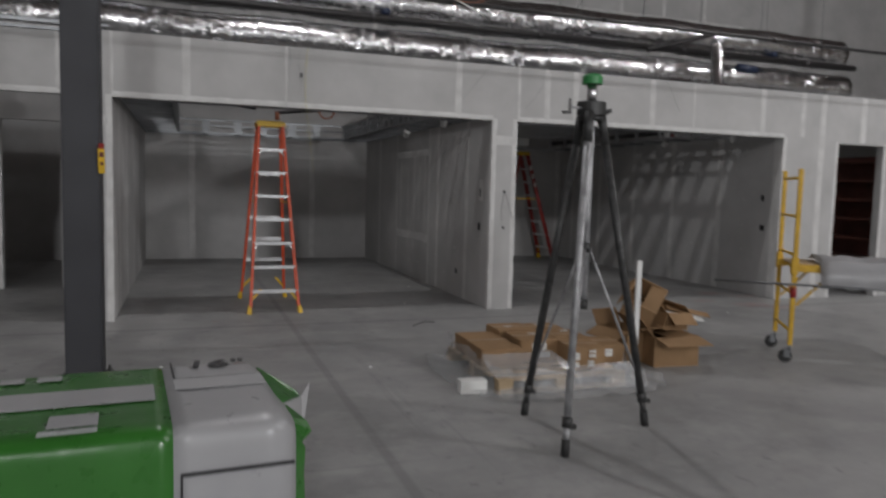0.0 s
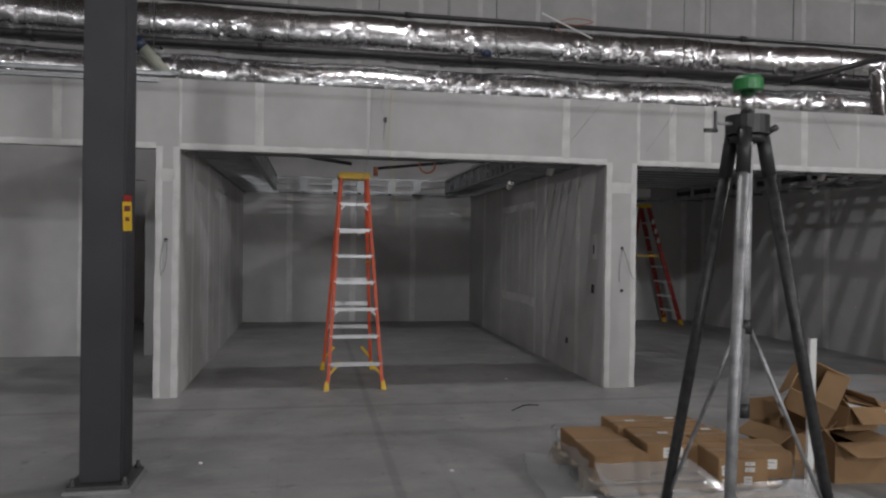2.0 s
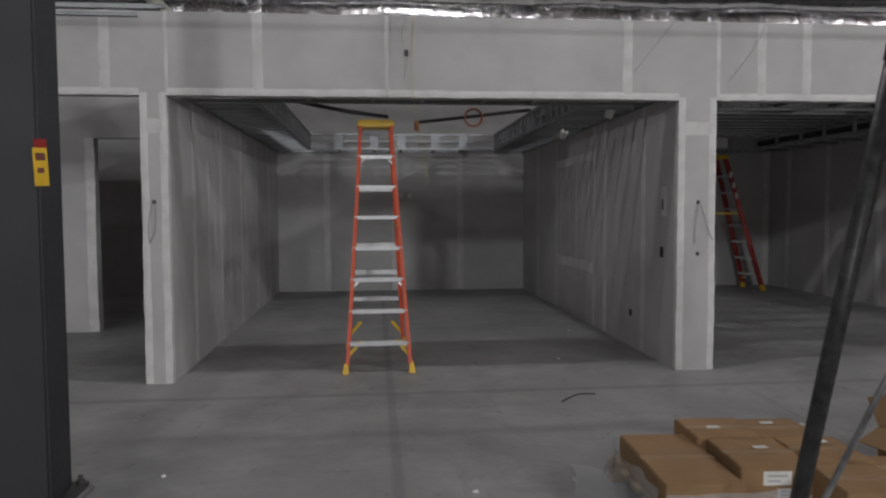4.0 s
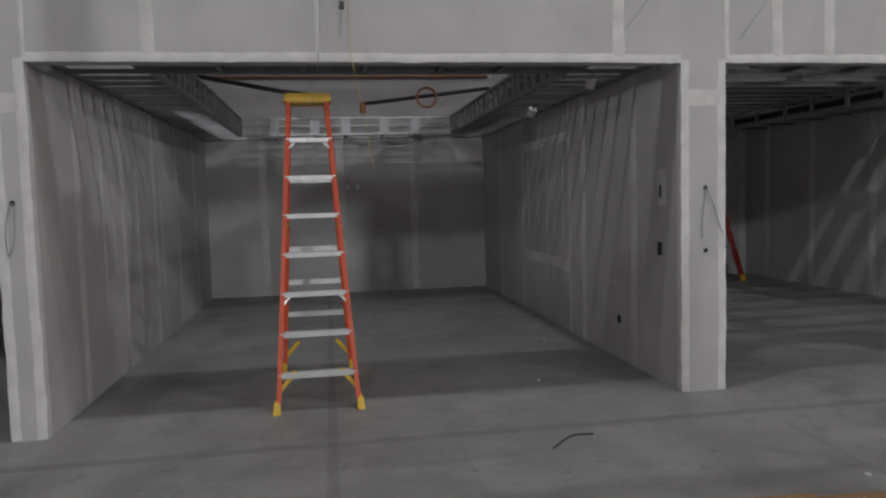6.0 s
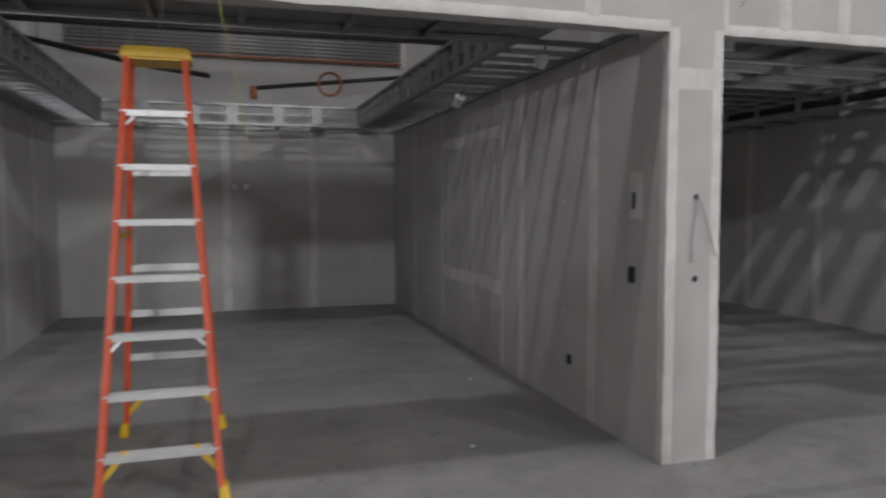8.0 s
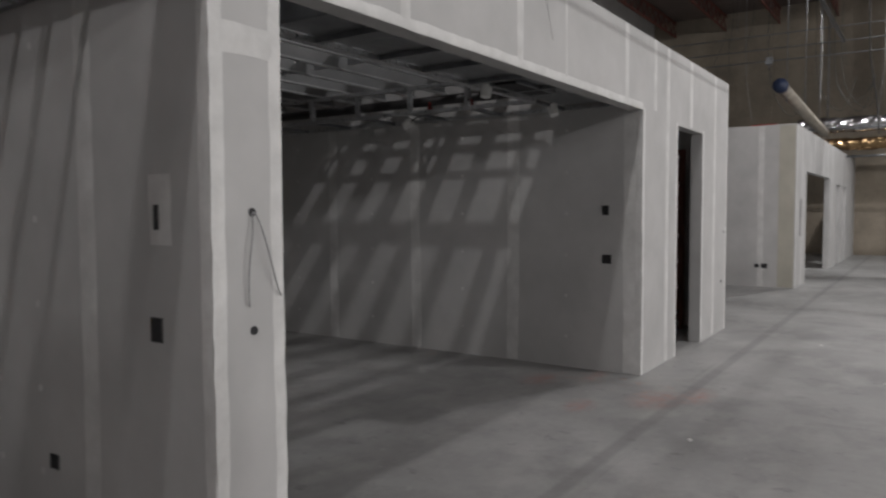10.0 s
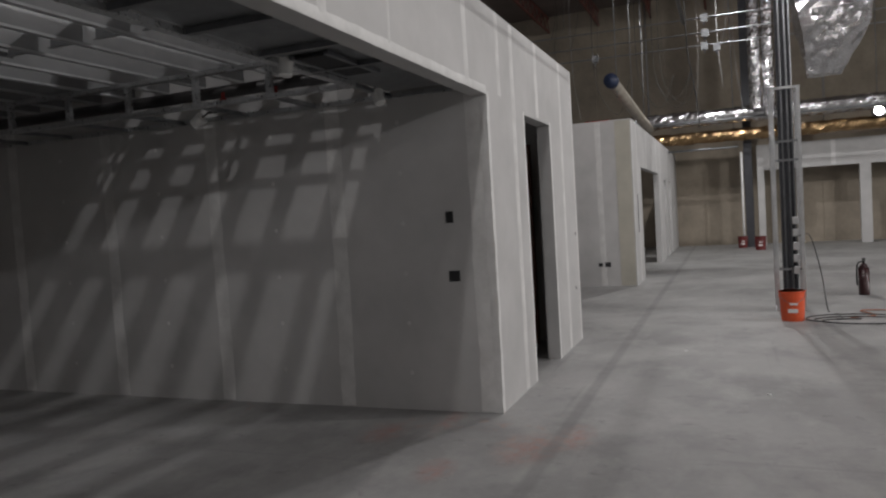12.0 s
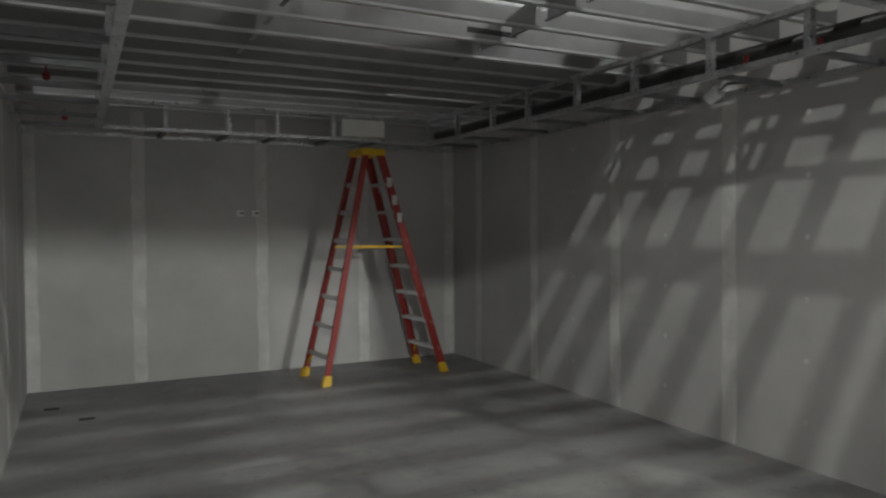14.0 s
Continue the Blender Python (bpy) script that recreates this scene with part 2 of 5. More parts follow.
GREENBAG = mat("green_printed_film", (0.03, 0.145, 0.02), rough=0.3, var=0.12, scale=5, fine=20, bump=0.25, bump_scale=9, coat=0.12)
WHITEBAG = mat("white_printed_film", (0.37, 0.37, 0.38), rough=0.32, var=0.05, scale=4, fine=20, bump=0.3, bump_scale=8, coat=0.12)
GREENCAP = mat("green_plastic", (0.03, 0.22, 0.06), rough=0.4, var=0.1, bump=0)
BLACKP = mat("black_plastic", (0.03, 0.03, 0.03), rough=0.45, var=0.2, scale=12, bump=0.05)
LEGBLACK = mat("worn_black_paint", (0.032, 0.032, 0.033), rough=0.4, var=0.4, scale=30, fine=120, bump=0.08, tint=(0.045, 0.045, 0.045))
TRIPODM = mat("scuffed_tripod_aluminium", (0.4, 0.4, 0.41), rough=0.5, metal=0.6, var=0.35, scale=14, fine=70, bump=0.06)
WHITEP = mat("white_plastic", (0.75, 0.75, 0.74), rough=0.45, var=0.06, bump=0.02)
BLUEP = mat("blue_film", (0.012, 0.022, 0.055), rough=0.5, var=0.15, bump=0.05)
REDFAR = mat("dull_red_plastic", (0.14, 0.016, 0.016), rough=0.5, var=0.15, bump=0.03)
REDP = mat("red_plastic", (0.3, 0.022, 0.02), rough=0.4, var=0.12, bump=0.03)
BUCKET = mat("orange_plastic", (0.7, 0.1, 0.03), rough=0.4, var=0.08, bump=0.03)
PINE = mat("pallet_pine", (0.42, 0.31, 0.19), rough=0.75, var=0.2, scale=6, fine=40, bump=0.15, bump_scale=40)
COPPER = mat("orange_sprinkler_pipe", (0.36, 0.13, 0.07), rough=0.45, var=0.2, scale=5, bump=0.03)
WIRE = mat("grey_cable", (0.25, 0.25, 0.25), rough=0.5, var=0.1, bump=0)
STRINGY = mat("yellow_string", (0.55, 0.5, 0.12), rough=0.7, var=0.1, bump=0)
HOLE = mat("dark_box_inside", (0.02, 0.02, 0.022), rough=0.7, var=0.2, bump=0)
GREYPIPE = mat("grey_green_pipe", (0.3, 0.31, 0.26), rough=0.5, var=0.15, bump=0.05)
PVC = mat("white_vinyl", (0.74, 0.74, 0.73), rough=0.4, var=0.05, bump=0.02)
RUBBER = mat("black_rubber", (0.025, 0.025, 0.025), rough=0.7, var=0.2, bump=0.05)


def film_mat():
    m = mat("stretch_film", (0.8, 0.82, 0.84), rough=0.15, var=0.04, bump=0.7, bump_scale=14)
    b = m.node_tree.nodes["Principled BSDF"]
    b.inputs["Transmission Weight"].default_value = 0.4
    b.inputs["Alpha"].default_value = 0.42
    return m


FILM = film_mat()
LAMPGLOW = mat("lamp_glow", (0.9, 0.9, 0.88), rough=0.4, var=0.02, bump=0)
LAMPGLOW.node_tree.nodes["Principled BSDF"].inputs["Emission Color"].default_value = (1, 0.98, 0.95, 1)
LAMPGLOW.node_tree.nodes["Principled BSDF"].inputs["Emission Strength"].default_value = 40

# ---- mesh helpers ----


def bm_box(bm, x0, x1, y0, y1, z0, z1, m=None):
    vs = [bm.verts.new(Vector(p)) for p in ((x0, y0, z0), (x1, y0, z0), (x1, y1, z0), (x0, y1, z0),
                                            (x0, y0, z1), (x1, y0, z1), (x1, y1, z1), (x0, y1, z1))]
    if m:
        for v in vs:
            v.co = m @ v.co
    for f in ((0, 3, 2, 1), (4, 5, 6, 7), (0, 1, 5, 4), (1, 2, 6, 5), (2, 3, 7, 6), (3, 0, 4, 7)):
        bm.faces.new([vs[i] for i in f])
    return vs


def bm_bar(bm, p, q, w, h, up=(0, 0, 1)):
    """A straight bar from p to q, w wide across and h high along up."""
    p, q = Vector(p), Vector(q)
    d = (q - p).normalized()
    side = d.cross(Vector(up)).normalized()
    top = side.cross(d).normalized()
    vs = []
    for c in (p, q):
        for a, b in ((-1, -1), (1, -1), (1, 1), (-1, 1)):
            vs.append(bm.verts.new(c + side * (a * w / 2) + top * (b * h / 2)))
    for f in ((3, 2, 1, 0), (4, 5, 6, 7), (0, 1, 5, 4), (1, 2, 6, 5), (2, 3, 7, 6), (3, 0, 4, 7)):
        bm.faces.new([vs[i] for i in f])


def bm_tube(bm, pts, r, seg=10, caps=True, r_end=None):
    """A round tube along points."""
    pts = [Vector(p) for p in pts]
    rings = []
    ref = Vector((0, 0, 1))
    for i, p in enumerate(pts):
        d = (pts[min(i + 1, len(pts) - 1)] - pts[max(i - 1, 0)]).normalized()
        if abs(d.dot(ref)) > 0.95:
            ref = Vector((1, 0, 0)) if abs(d.x) < 0.9 else Vector((0, 1, 0))
        a = d.cross(ref).normalized()
        b = d.cross(a).normalized()
        rad = r if r_end is None else r + (r_end - r) * i / (len(pts) - 1)
        rings.append([bm.verts.new(p + a * (rad * math.cos(2 * math.pi * k / seg)) + b * (rad * math.sin(2 * math.pi * k / seg)))
                      for k in range(seg)])
    for u, v in zip(rings, rings[1:]):
        for k in range(seg):
            bm.faces.new((u[k], u[(k + 1) % seg], v[(k + 1) % seg], v[k]))
    if caps:
        bm.faces.new(rings[0][::-1])
        bm.faces.new(rings[-1])


def part(name, bm, material, parent=None, label="", bevel=0.0, smooth=False):
    """Links a bmesh as one mesh object under a thing or a part."""
    if bevel:
        bmesh.ops.bevel(bm, geom=bm.edges[:], offset=bevel, segments=1 if bevel < 0.006 else 2, affect="EDGES", clamp_overlap=True)
    bmesh.ops.recalc_face_normals(bm, faces=bm.faces[:])
    me = bpy.data.meshes.new(name)
    bm.to_mesh(me)
    bm.free()
    me.materials.append(material)
    if smooth:
        me.polygons.foreach_set("use_smooth", [True] * len(me.polygons))
    ob = new(name, me)
    ob.parent = parent
    if label:
        ob["label"] = label
    return ob


def piece(name, me, parent, m):
    """One more object on a shared mesh."""
    ob = new(name, me)
    ob.parent = parent
    ob.matrix_basis = m
    return ob


def thing(name, m, label, category, group="", kind=""):
    ob = new(name)
    ob.matrix_basis = m
    return tagged(ob, label, category, group, kind)


def boxes(name, dims, material, parent=None, label="", bevel=0.0):
    bm = bmesh.new()
    for d in dims:
        bm_box(bm, *d)
    return part(name, bm, material, parent, label, bevel)


def tubes(name, runs, r, material, parent=None, label="", seg=10):
    bm = bmesh.new()
    for run in runs:
        bm_tube(bm, run, r, seg)
    return part(name, bm, material, parent, label, smooth=True)


def rag_strip(bm, origin, along, across, normal, length, width, lift, rnd, rag=0.012, step=0.09):
    """A taped and mudded joint: a thin, slightly domed strip with wandering edges."""
    o, a, c, nn = Vector(origin), Vector(along), Vector(across), Vector(normal)
    k = max(2, int(length / step))
    rows = []
    drift = rnd.uniform(-0.5, 0.5)
    for i in range(k + 1):
        drift = max(-1, min(1, drift + rnd.uniform(-0.5, 0.5)))
        w0 = width / 2 + drift * rag + rnd.uniform(0, rag)
        w1 = width / 2 - drift * rag * 0.6 + rnd.uniform(0, rag)
        p = o + a * (length * i / k)
        rows.append([bm.verts.new(p - c * w0 + nn * 0.0006), bm.verts.new(p - c * (width * 0.2) + nn * lift),
                     bm.verts.new(p + c * (width * 0.2) + nn * lift), bm.verts.new(p + c * w1 + nn * 0.0006)])
    for u, v in zip(rows, rows[1:]):
        for j in range(3):
            bm.faces.new((u[j], u[j + 1], v[j + 1], v[j]))


def tape(parent, origin, along, across, normal, length, width=0.13, lift=0.0025, material=None, name="joint_tape"):
    rnd = random.Random(hash((round(origin[0] * 100), round(origin[1] * 100), round(origin[2] * 100), round(length * 100))))
    bm = bmesh.new()
    rag_strip(bm, origin, along, across, normal, length, width, lift, rnd, rag=min(0.012, width * 0.12))
    return part(name, bm, material or COMPOUND, parent, smooth=True)


# ---- the large structure ----
H_OPEN, H_WALL = 2.44, 3.13      # shop openings and top of the partition fronts
T = 0.13                         # partition thickness
BACK = 6.82                      # tall wall behind the bays
XA0, XA1 = -4.44, 0.0            # bay A between its side walls
XB0, XB1 = 0.35, 4.755           # opening of bay B
X_END = 8.0
X, Y, Z = Vector((1, 0, 0)), Vector((0, 1, 0)), Vector((0, 0, 1))

bm = bmesh.new()
bm_box(bm, -22, 31, -40, 9, -0.2, 0)
floor = tagged(part("floor", bm, FLOOR), "grey trowelled concrete slab with stains and dark drag marks", "floor", kind="structure")

# front partition: deep header over the openings, with the columns and walls below it
front = tagged(boxes("wall_front", [
    (-14, X_END, 0, T, H_OPEN, H_WALL),
    (-4.66, XA0, 0, 0.5, 0, H_OPEN),
    (0, XB0, 0, 0.32, 0, H_OPEN),
    (XB1, 5.84, 0, T, 0, H_OPEN),
    (6.8, X_END, 0, T, 0, H_OPEN),
    (-14, -9.3, 0, T, 0, H_OPEN),
    (5.84, 6.8, 0, T, 2.4, H_OPEN),
], DRYWALL), "grey unpainted drywall shop front with white taped joints", "wall", kind="structure")
for x in (-12.2, -11, -9.8, -8.55, -7.3, -5.56, -4.93, -3.68, -2.6, -0.47, 0.765, 1.195, 2.4, 3.1, 4.34, 5.1):
    tape(front, (x, 0, H_OPEN + 0.03), Z, X, -Y, H_WALL - H_OPEN - 0.03, 0.075 if x not in (-2.6, 3.1) else 0.03)
for x in (5.5, 6.33, 7.35):
    tape(front, (x, 0, 0.01 if x != 6.33 else 2.42), Z, X, -Y, H_WALL - (0.02 if x != 6.33 else 2.43), 0.1)
for x in (-4.44, 0.363):
    tape(front, (x, 0, H_OPEN), Z, X, -Y, H_WALL - H_OPEN, 0.03)
# corner beads round the openings
for x0, x1 in ((-9.3, -4.66), (XA0, XA1), (XB0, XB1)):
    tape(front, (x0, 0, H_OPEN + 0.028), X, Z, -Y, x1 - x0, 0.055, 0.003, BEAD, "corner_bead")
    for x, s in ((x0, -1), (x1, 1)):
        tape(front, (x + s * 0.03, 0, 0.003), Z, X, -Y, H_OPEN + 0.02, 0.055, 0.003, BEAD, "corner_bead")
for x, s in ((5.84, -1), (6.8, 1)):
    tape(front, (x + s * 0.03, 0, 0.003), Z, X, -Y, 2.42, 0.05, 0.003, BEAD, "corner_bead")
tape(front, (X_END - 0.03, 0, 0.003), Z, X, -Y, H_WALL - 0.01, 0.05, 0.003, BEAD, "corner_bead")
tape(front, (0.02, 0, 2.18), X, Z, -Y, 0.31, 0.11)
tape(front, (-4.64, 0, 2.18), X, Z, -Y, 0.16, 0.11)
# returns of the columns and jambs
tape(front, (XA1, 0.033, 0.003), Z, Y, -X, H_OPEN - 0.01, 0.06, 0.003, BEAD, "corner_bead")
tape(front, (XA0, 0.033, 0.003), Z, Y, X, H_OPEN - 0.01, 0.06, 0.003, BEAD, "corner_bead")
tape(front, (XB1, 0.033, 0.003), Z, Y, -X, H_OPEN - 0.01, 0.06, 0.003, BEAD, "corner_bead")


def screw_dots(parent, pts, normal):
    """Small dabs of compound over the screw heads."""
    bm = bmesh.new()
    nn = Vector(normal)
    a = nn.orthogonal().normalized()
    b = nn.cross(a)
    for p in pts:
        c = Vector(p) + nn * 0.0015
        bm.faces.new([bm.verts.new(c + a * (0.02 * math.cos(k * math.pi / 3)) + b * (0.02 * math.sin(k * math.pi / 3))) for k in range(6)])
    return tagged(part("screw_patches", bm, COMPOUND, parent), kind="stuff")


def side_wall(name, x0, x1, y0, y1, h, label):
    return tagged(boxes(name, [(x0, x1, y0, y1, 0, h)], DRYWALL), label, "wall", kind="structure")


wall_a_left = side_wall("wall_west_1", -4.6, XA0, 0.5, BACK, H_WALL, "grey drywall side wall with pale taped joints")
wall_ab = side_wall("wall_middle_1", 0, 0.12, 0.32, BACK, H_WALL, "grey drywall dividing wall with pale taped joints and outlet holes")
wall_b_right = side_wall("wall_east_1", XB1, XB1 + T, T, BACK, H_WALL, "grey drywall side wall with pale taped joints and two outlet boxes")
RING_Z0, RING_Z1 = 2.49, 2.765
for y in (0.85, 2.06, 3.28, 4.5, 5.7):
    tape(wall_a_left, (XA0, y, 0.01), Z, Y, X, 2.75, 0.11)
for y in (0.85, 2.07, 2.5, 4.38, 5.6):
    tape(wall_ab, (0, y, 0.01), Z, Y, -X, 2.75, 0.11 if y not in (2.5, 4.38) else 0.07)
tape(wall_ab, (0, 2.5, 2.13), Y, Z, -X, 1.88, 0.09)
tape(wall_ab, (0, 2.5, 0.73), Y, Z, -X, 1.88, 0.12)
for y, z, h, w in ((2.72, 0.85, 1.3, 0.05), (3.02, 1.0, 0.9, 0.04), (3.3, 0.5, 1.6, 0.06), (3.66, 0.9, 1.0, 0.04), (4.1, 0.7, 1.3, 0.05)):
    tape(wall_ab, (0, y, z), Z, Y, -X, h, w, 0.0015, name="compound_smear")
for y, z, h, w in ((1.45, 0.6, 1.4, 0.05), (1.75, 0.9, 0.8, 0.04), (2.55, 0.4, 1.5, 0.05), (3.6, 0.6, 1.3, 0.06)):
    tape(wall_a_left, (XA0, y, z), Z, Y, X, h, w, 0.0015, name="compound_smear")
for y in (0.11, 1.346, 2.57, 3.8, 5.05, 6.2):
    tape(wall_b_right, (XB1, y, 0.01), Z, Y, -X, 2.75, 0.12)
for y in (1.2, 2.4, 3.6, 4.8, 6.0):
    tape(wall_ab, (0.12, y, 0.01), Z, Y, X, 2.75, 0.12)
for w, x, nx, ys in ((wall_ab, 0.0, -1, (1.28, 1.68, 3.0, 3.45)), (wall_b_right, XB1, -1, (0.75, 1.95, 3.2, 4.4)), (wall_a_left, XA0, 1, (1.5, 2.6, 3.7))):
    screw_dots(w, [(x, y, z) for y in ys for z in (0.3, 0.7, 1.1, 1.5, 1.9, 2.3)], (nx, 0, 0))

# tall wall behind the bays, up to the roof
back = tagged(boxes("wall_back", [(-22, 26, BACK, BACK + 0.2, 0, 8.6)], DRYWALL),
              "tall grey drywall wall with a grid of taped joints", "wall", kind="structure")
for x in (-3.57, -2.35, -1.17):
    tape(back, (x, BACK, 0.01), Z, X, -Y, 3.4, 0.1)
for x in (0.17, 1.14, 2.38, 3.56, 4.68):
    tape(back, (x, BACK, 0.01), Z, X, -Y, 2.75, 0.11)
for k in range(20):
    x = -14.5 + 1.22 * k
    tape(back, (x, BACK, 3.45), Z, X, -Y, 5.1, 0.09)
for z in (4.65, 5.87, 7.1):
    for k in range(20):
        tape(back, (-14.5 + 1.22 * k, BACK, z), X, Z, -Y, 1.22, 0.08)

# the room further along behind the charcoal post: a cross wall with a dark doorway beside it
wall_l = tagged(boxes("wall_cross_1", [(-13, -6.08, 2.8, 2.95, 0, H_WALL), (-5.35, -4.6, 2.8, 2.95, 0, H_WALL), (-6.08, -5.35, 2.8, 2.95, 2.35, H_WALL)],
                      DRYWALL), "pale drywall cross wall beside a dark doorway", "wall", kind="structure")
for x in (-8.6, -7.4):
    tape(wall_l, (x, 2.8, 0.01), Z, X, -Y, 2.9, 0.12)
tape(wall_l, (-6.135, 2.8, 0.01), Z, X, -Y, 2.34, 0.1, 0.003, BEAD, "corner_bead")
tagged(boxes("wall_west_2", [(-9.45, -9.3, T, 2.8, 0, H_WALL)], DRYWALL), "plain grey drywall wall", "wall", kind="structure")

# closed store behind the narrow doorway
wall_store = tagged(boxes("wall_store", [(X_END - T, X_END, T, BACK, 0, H_WALL), (XB1 + T, X_END - T, 3.0, 3.13, 0, H_WALL)], DRYWALL),
                    "grey drywall walls of the small store", "wall", kind="structure")
tagged(boxes("ceiling_store", [(XB1 + T, X_END - T, T, 1.9, 2.95, 3.08)], DRYWALL), "drywall ceiling of the small store", "ceiling", kind="structure")

# second block along the corridor
block = tagged(boxes("wall_block_1", [
    (13.6, 15.0, 0, T, 0, 3.18), (19.1, 20.6, 0, T, 0, 3.18), (15.0, 19.1, 0, T, 2.32, 3.18), (20.6, 21.5, 0, T, 2.2, 3.18),
    (21.5, 22.4, 0, T, 0, 3.18), (22.4, 23.2, 0, T, 2.2, 3.18), (23.2, 26, 0, T, 0, 3.18),
    (13.6, 13.6 + T, T, BACK, 0, 3.18), (13.73, 26, 4.0, 4.13, 0, 3.18)], DRYWALL),
    "pale drywall partition block with wide openings", "wall", kind="structure")
for x in (13.66, 14.4, 19.6, 22.0):
    tape(block, (x, 0, 0.01), Z, X, -Y, 3.15, 0.1)
for x in (16.2, 17.4, 18.6):
    tape(block, (x, 0, 2.35), Z, X, -Y, 0.82, 0.1)
for y in (0.1, 0.62):
    tape(block, (13.6, y, 0.01), Z, Y, -X, 3.15, 0.1)

# far end: tan wall up to the roof, pale partition with openings before it
far = tagged(boxes("wall_east_2", [(26.0, 26.2, -40, 9, 0, 8.6)], TANWALL), "bare tan end wall of the hall", "wall", kind="structure")
bm = bmesh.new()
for k in range(26):
    y = -25 + 1.2 * k
    bm_box(bm, 25.985, 26.0, y, y + 0.05, 0, 8.5)
part("batten", bm, TANWALL, far)
farp = tagged(boxes("wall_far_partition", [
    (24.6, 24.75, -2.75, -2.55, 0, 2.4), (24.6, 24.75, -5.7, -5.4, 0, 2.4), (24.6, 24.75, -9.4, -9.0, 0, 2.4), (24.6, 24.75, -14, -2.55, 2.4, 3.2)],
    DRYWALL), "pale drywall partition with wide openings at the far end", "wall", kind="structure")
for y in (-3.5, -4.7, -6.2, -7.4):
    tape(farp, (24.6, y, 2.42), Z, Y, -X, 0.77, 0.12)

# outer walls and roof that close the hall
tagged(boxes("wall_west_3", [(-22.2, -22, -40, 9, 0, 8.6)], DRYWALL), "plain grey hall wall", "wall", kind="structure")
tagged(boxes("wall_south", [(-22, 26, -40.2, -40, 0, 8.6)], DRYWALL), "plain grey hall wall", "wall", kind="structure")
tagged(boxes("ceiling", [(-22.2, 26.2, -40.2, 9.2, 8.6, 8.8)], ROOF), "dark metal roof deck high above the hall", "ceiling", kind="structure")


def bar_joist(y0):
    """An open-web roof joist of dark red primed steel, running along the hall."""
    j = thing("roof_joist", pose(0, y0, 8.0), "dark red open-web steel roof joist", "roof joist", "roof joists")
    for nm, z in (("bottom_chord", 0.0), ("top_chord", 0.5)):
        boxes(nm, [(5, 26, -0.03, 0.03, z, z + 0.06)], RUSTRED, j)
    bm = bmesh.new()
    for k in range(35):
        x = 5 + 0.6 * k
        bm_bar(bm, (x, 0, 0.05), (x + 0.3, 0, 0.5), 0.025, 0.025, (0, 1, 0))
        bm_bar(bm, (x + 0.3, 0, 0.5), (x + 0.6, 0, 0.05), 0.025, 0.025, (0, 1, 0))
    part("web_bars", bm, RUSTRED, j)


for k in range(6):
    bar_joist(-3.0 + 1.8 * k)

# ---- light steel framing in the bays ----


def soffit_ring(x0, x1, y0, y1, depth, label, bright, pitch=0.406, stud_w=0.055, mid=True):
    """The ladder-like stud frame of a dropped soffit, hung along all four walls of a bay."""
    ring = thing("dropped_soffit", pose(0, 0, 0), label, "steel framing", "dropped soffits")
    z0, z1 = RING_Z0, RING_Z1
    xi0, xi1, yi0, yi1 = x0 + depth, x1 - depth, y0 + depth, y1 - depth
    runs = (((xi0, yi0), (xi0, yi1)), ((xi1, yi0), (xi1, yi1)), ((xi0, yi0), (xi1, yi0)), ((xi0, yi1), (xi1, yi1)))
    for a, b in runs:
        for z, h in ((z0 + 0.016, 0.032), (z1 - 0.016, 0.032)):
            bm = bmesh.new()
            bm_bar(bm, (*a, z), (*b, z), 0.06, h)
            part("track", bm, bright, ring)
        if mid:
            bm = bmesh.new()
            bm_bar(bm, (*a, (z0 + z1) / 2 + 0.01), (*b, (z0 + z1) / 2 + 0.01), 0.03, 0.03)
            part("rail", bm, bright, ring)
    for a, b in (((x0, y0), (x0, y1)), ((x1, y0), (x1, y1)), ((x0, y0), (x1, y0)), ((x0, y1), (x1, y1))):
        cx, cy = (0.02 if a[0] == b[0] == x0 else -0.02 if a[0] == b[0] else 0), (0.02 if a[1] == b[1] == y0 else -0.02 if a[1] == b[1] else 0)
        bm = bmesh.new()
        bm_bar(bm, (a[0] + cx, a[1] + cy, z0 + 0.02), (b[0] + cx, b[1] + cy, z0 + 0.02), 0.035, 0.035)
        part("wall_angle", bm, bright, ring)
    bm = bmesh.new()
    bm_box(bm, -0.022, 0.022, -stud_w, stud_w, z0 + 0.03, z1 - 0.03)
    stud = part("stud", bm, bright, ring)
    bm = bmesh.new()
    bm_box(bm, 0, depth, -0.02, 0.02, z0 + 0.002, z0 + 0.034)
    cross = part("cross_stud", bm, GALV, ring)
    first = True
    rnd = random.Random(5)

    def place(x, y, turn, cx, cy):
        nonlocal first
        if first:
            stud.matrix_basis, cross.matrix_basis = pose(x, y, 0, 0, 0, turn), pose(cx, cy, 0, 0, 0, turn)
            first = False
        else:
            piece("stud", stud.data, ring, pose(x, y, 0, 0, 0, turn))
            piece("cross_stud", cross.data, ring, pose(cx, cy, 0.0, 0, 0, turn))

    k = int((yi1 - yi0) / pitch)
    for i in range(k + 1):
        y = yi0 + (yi1 - yi0) * i / k + rnd.uniform(-0.04, 0.04) * (0 < i < k)
        place(xi0, y, 0, x0, y)
        place(xi1, y, 180, x1, y)
    k = int((xi1 - xi0) / 0.5)
    for i in range(1, k):
        x = xi0 + (xi1 - xi0) * i / k + rnd.uniform(-0.05, 0.05)
        place(x, yi0, 90, x, y0)
        place(x, yi1, -90, x, y1)
    return ring


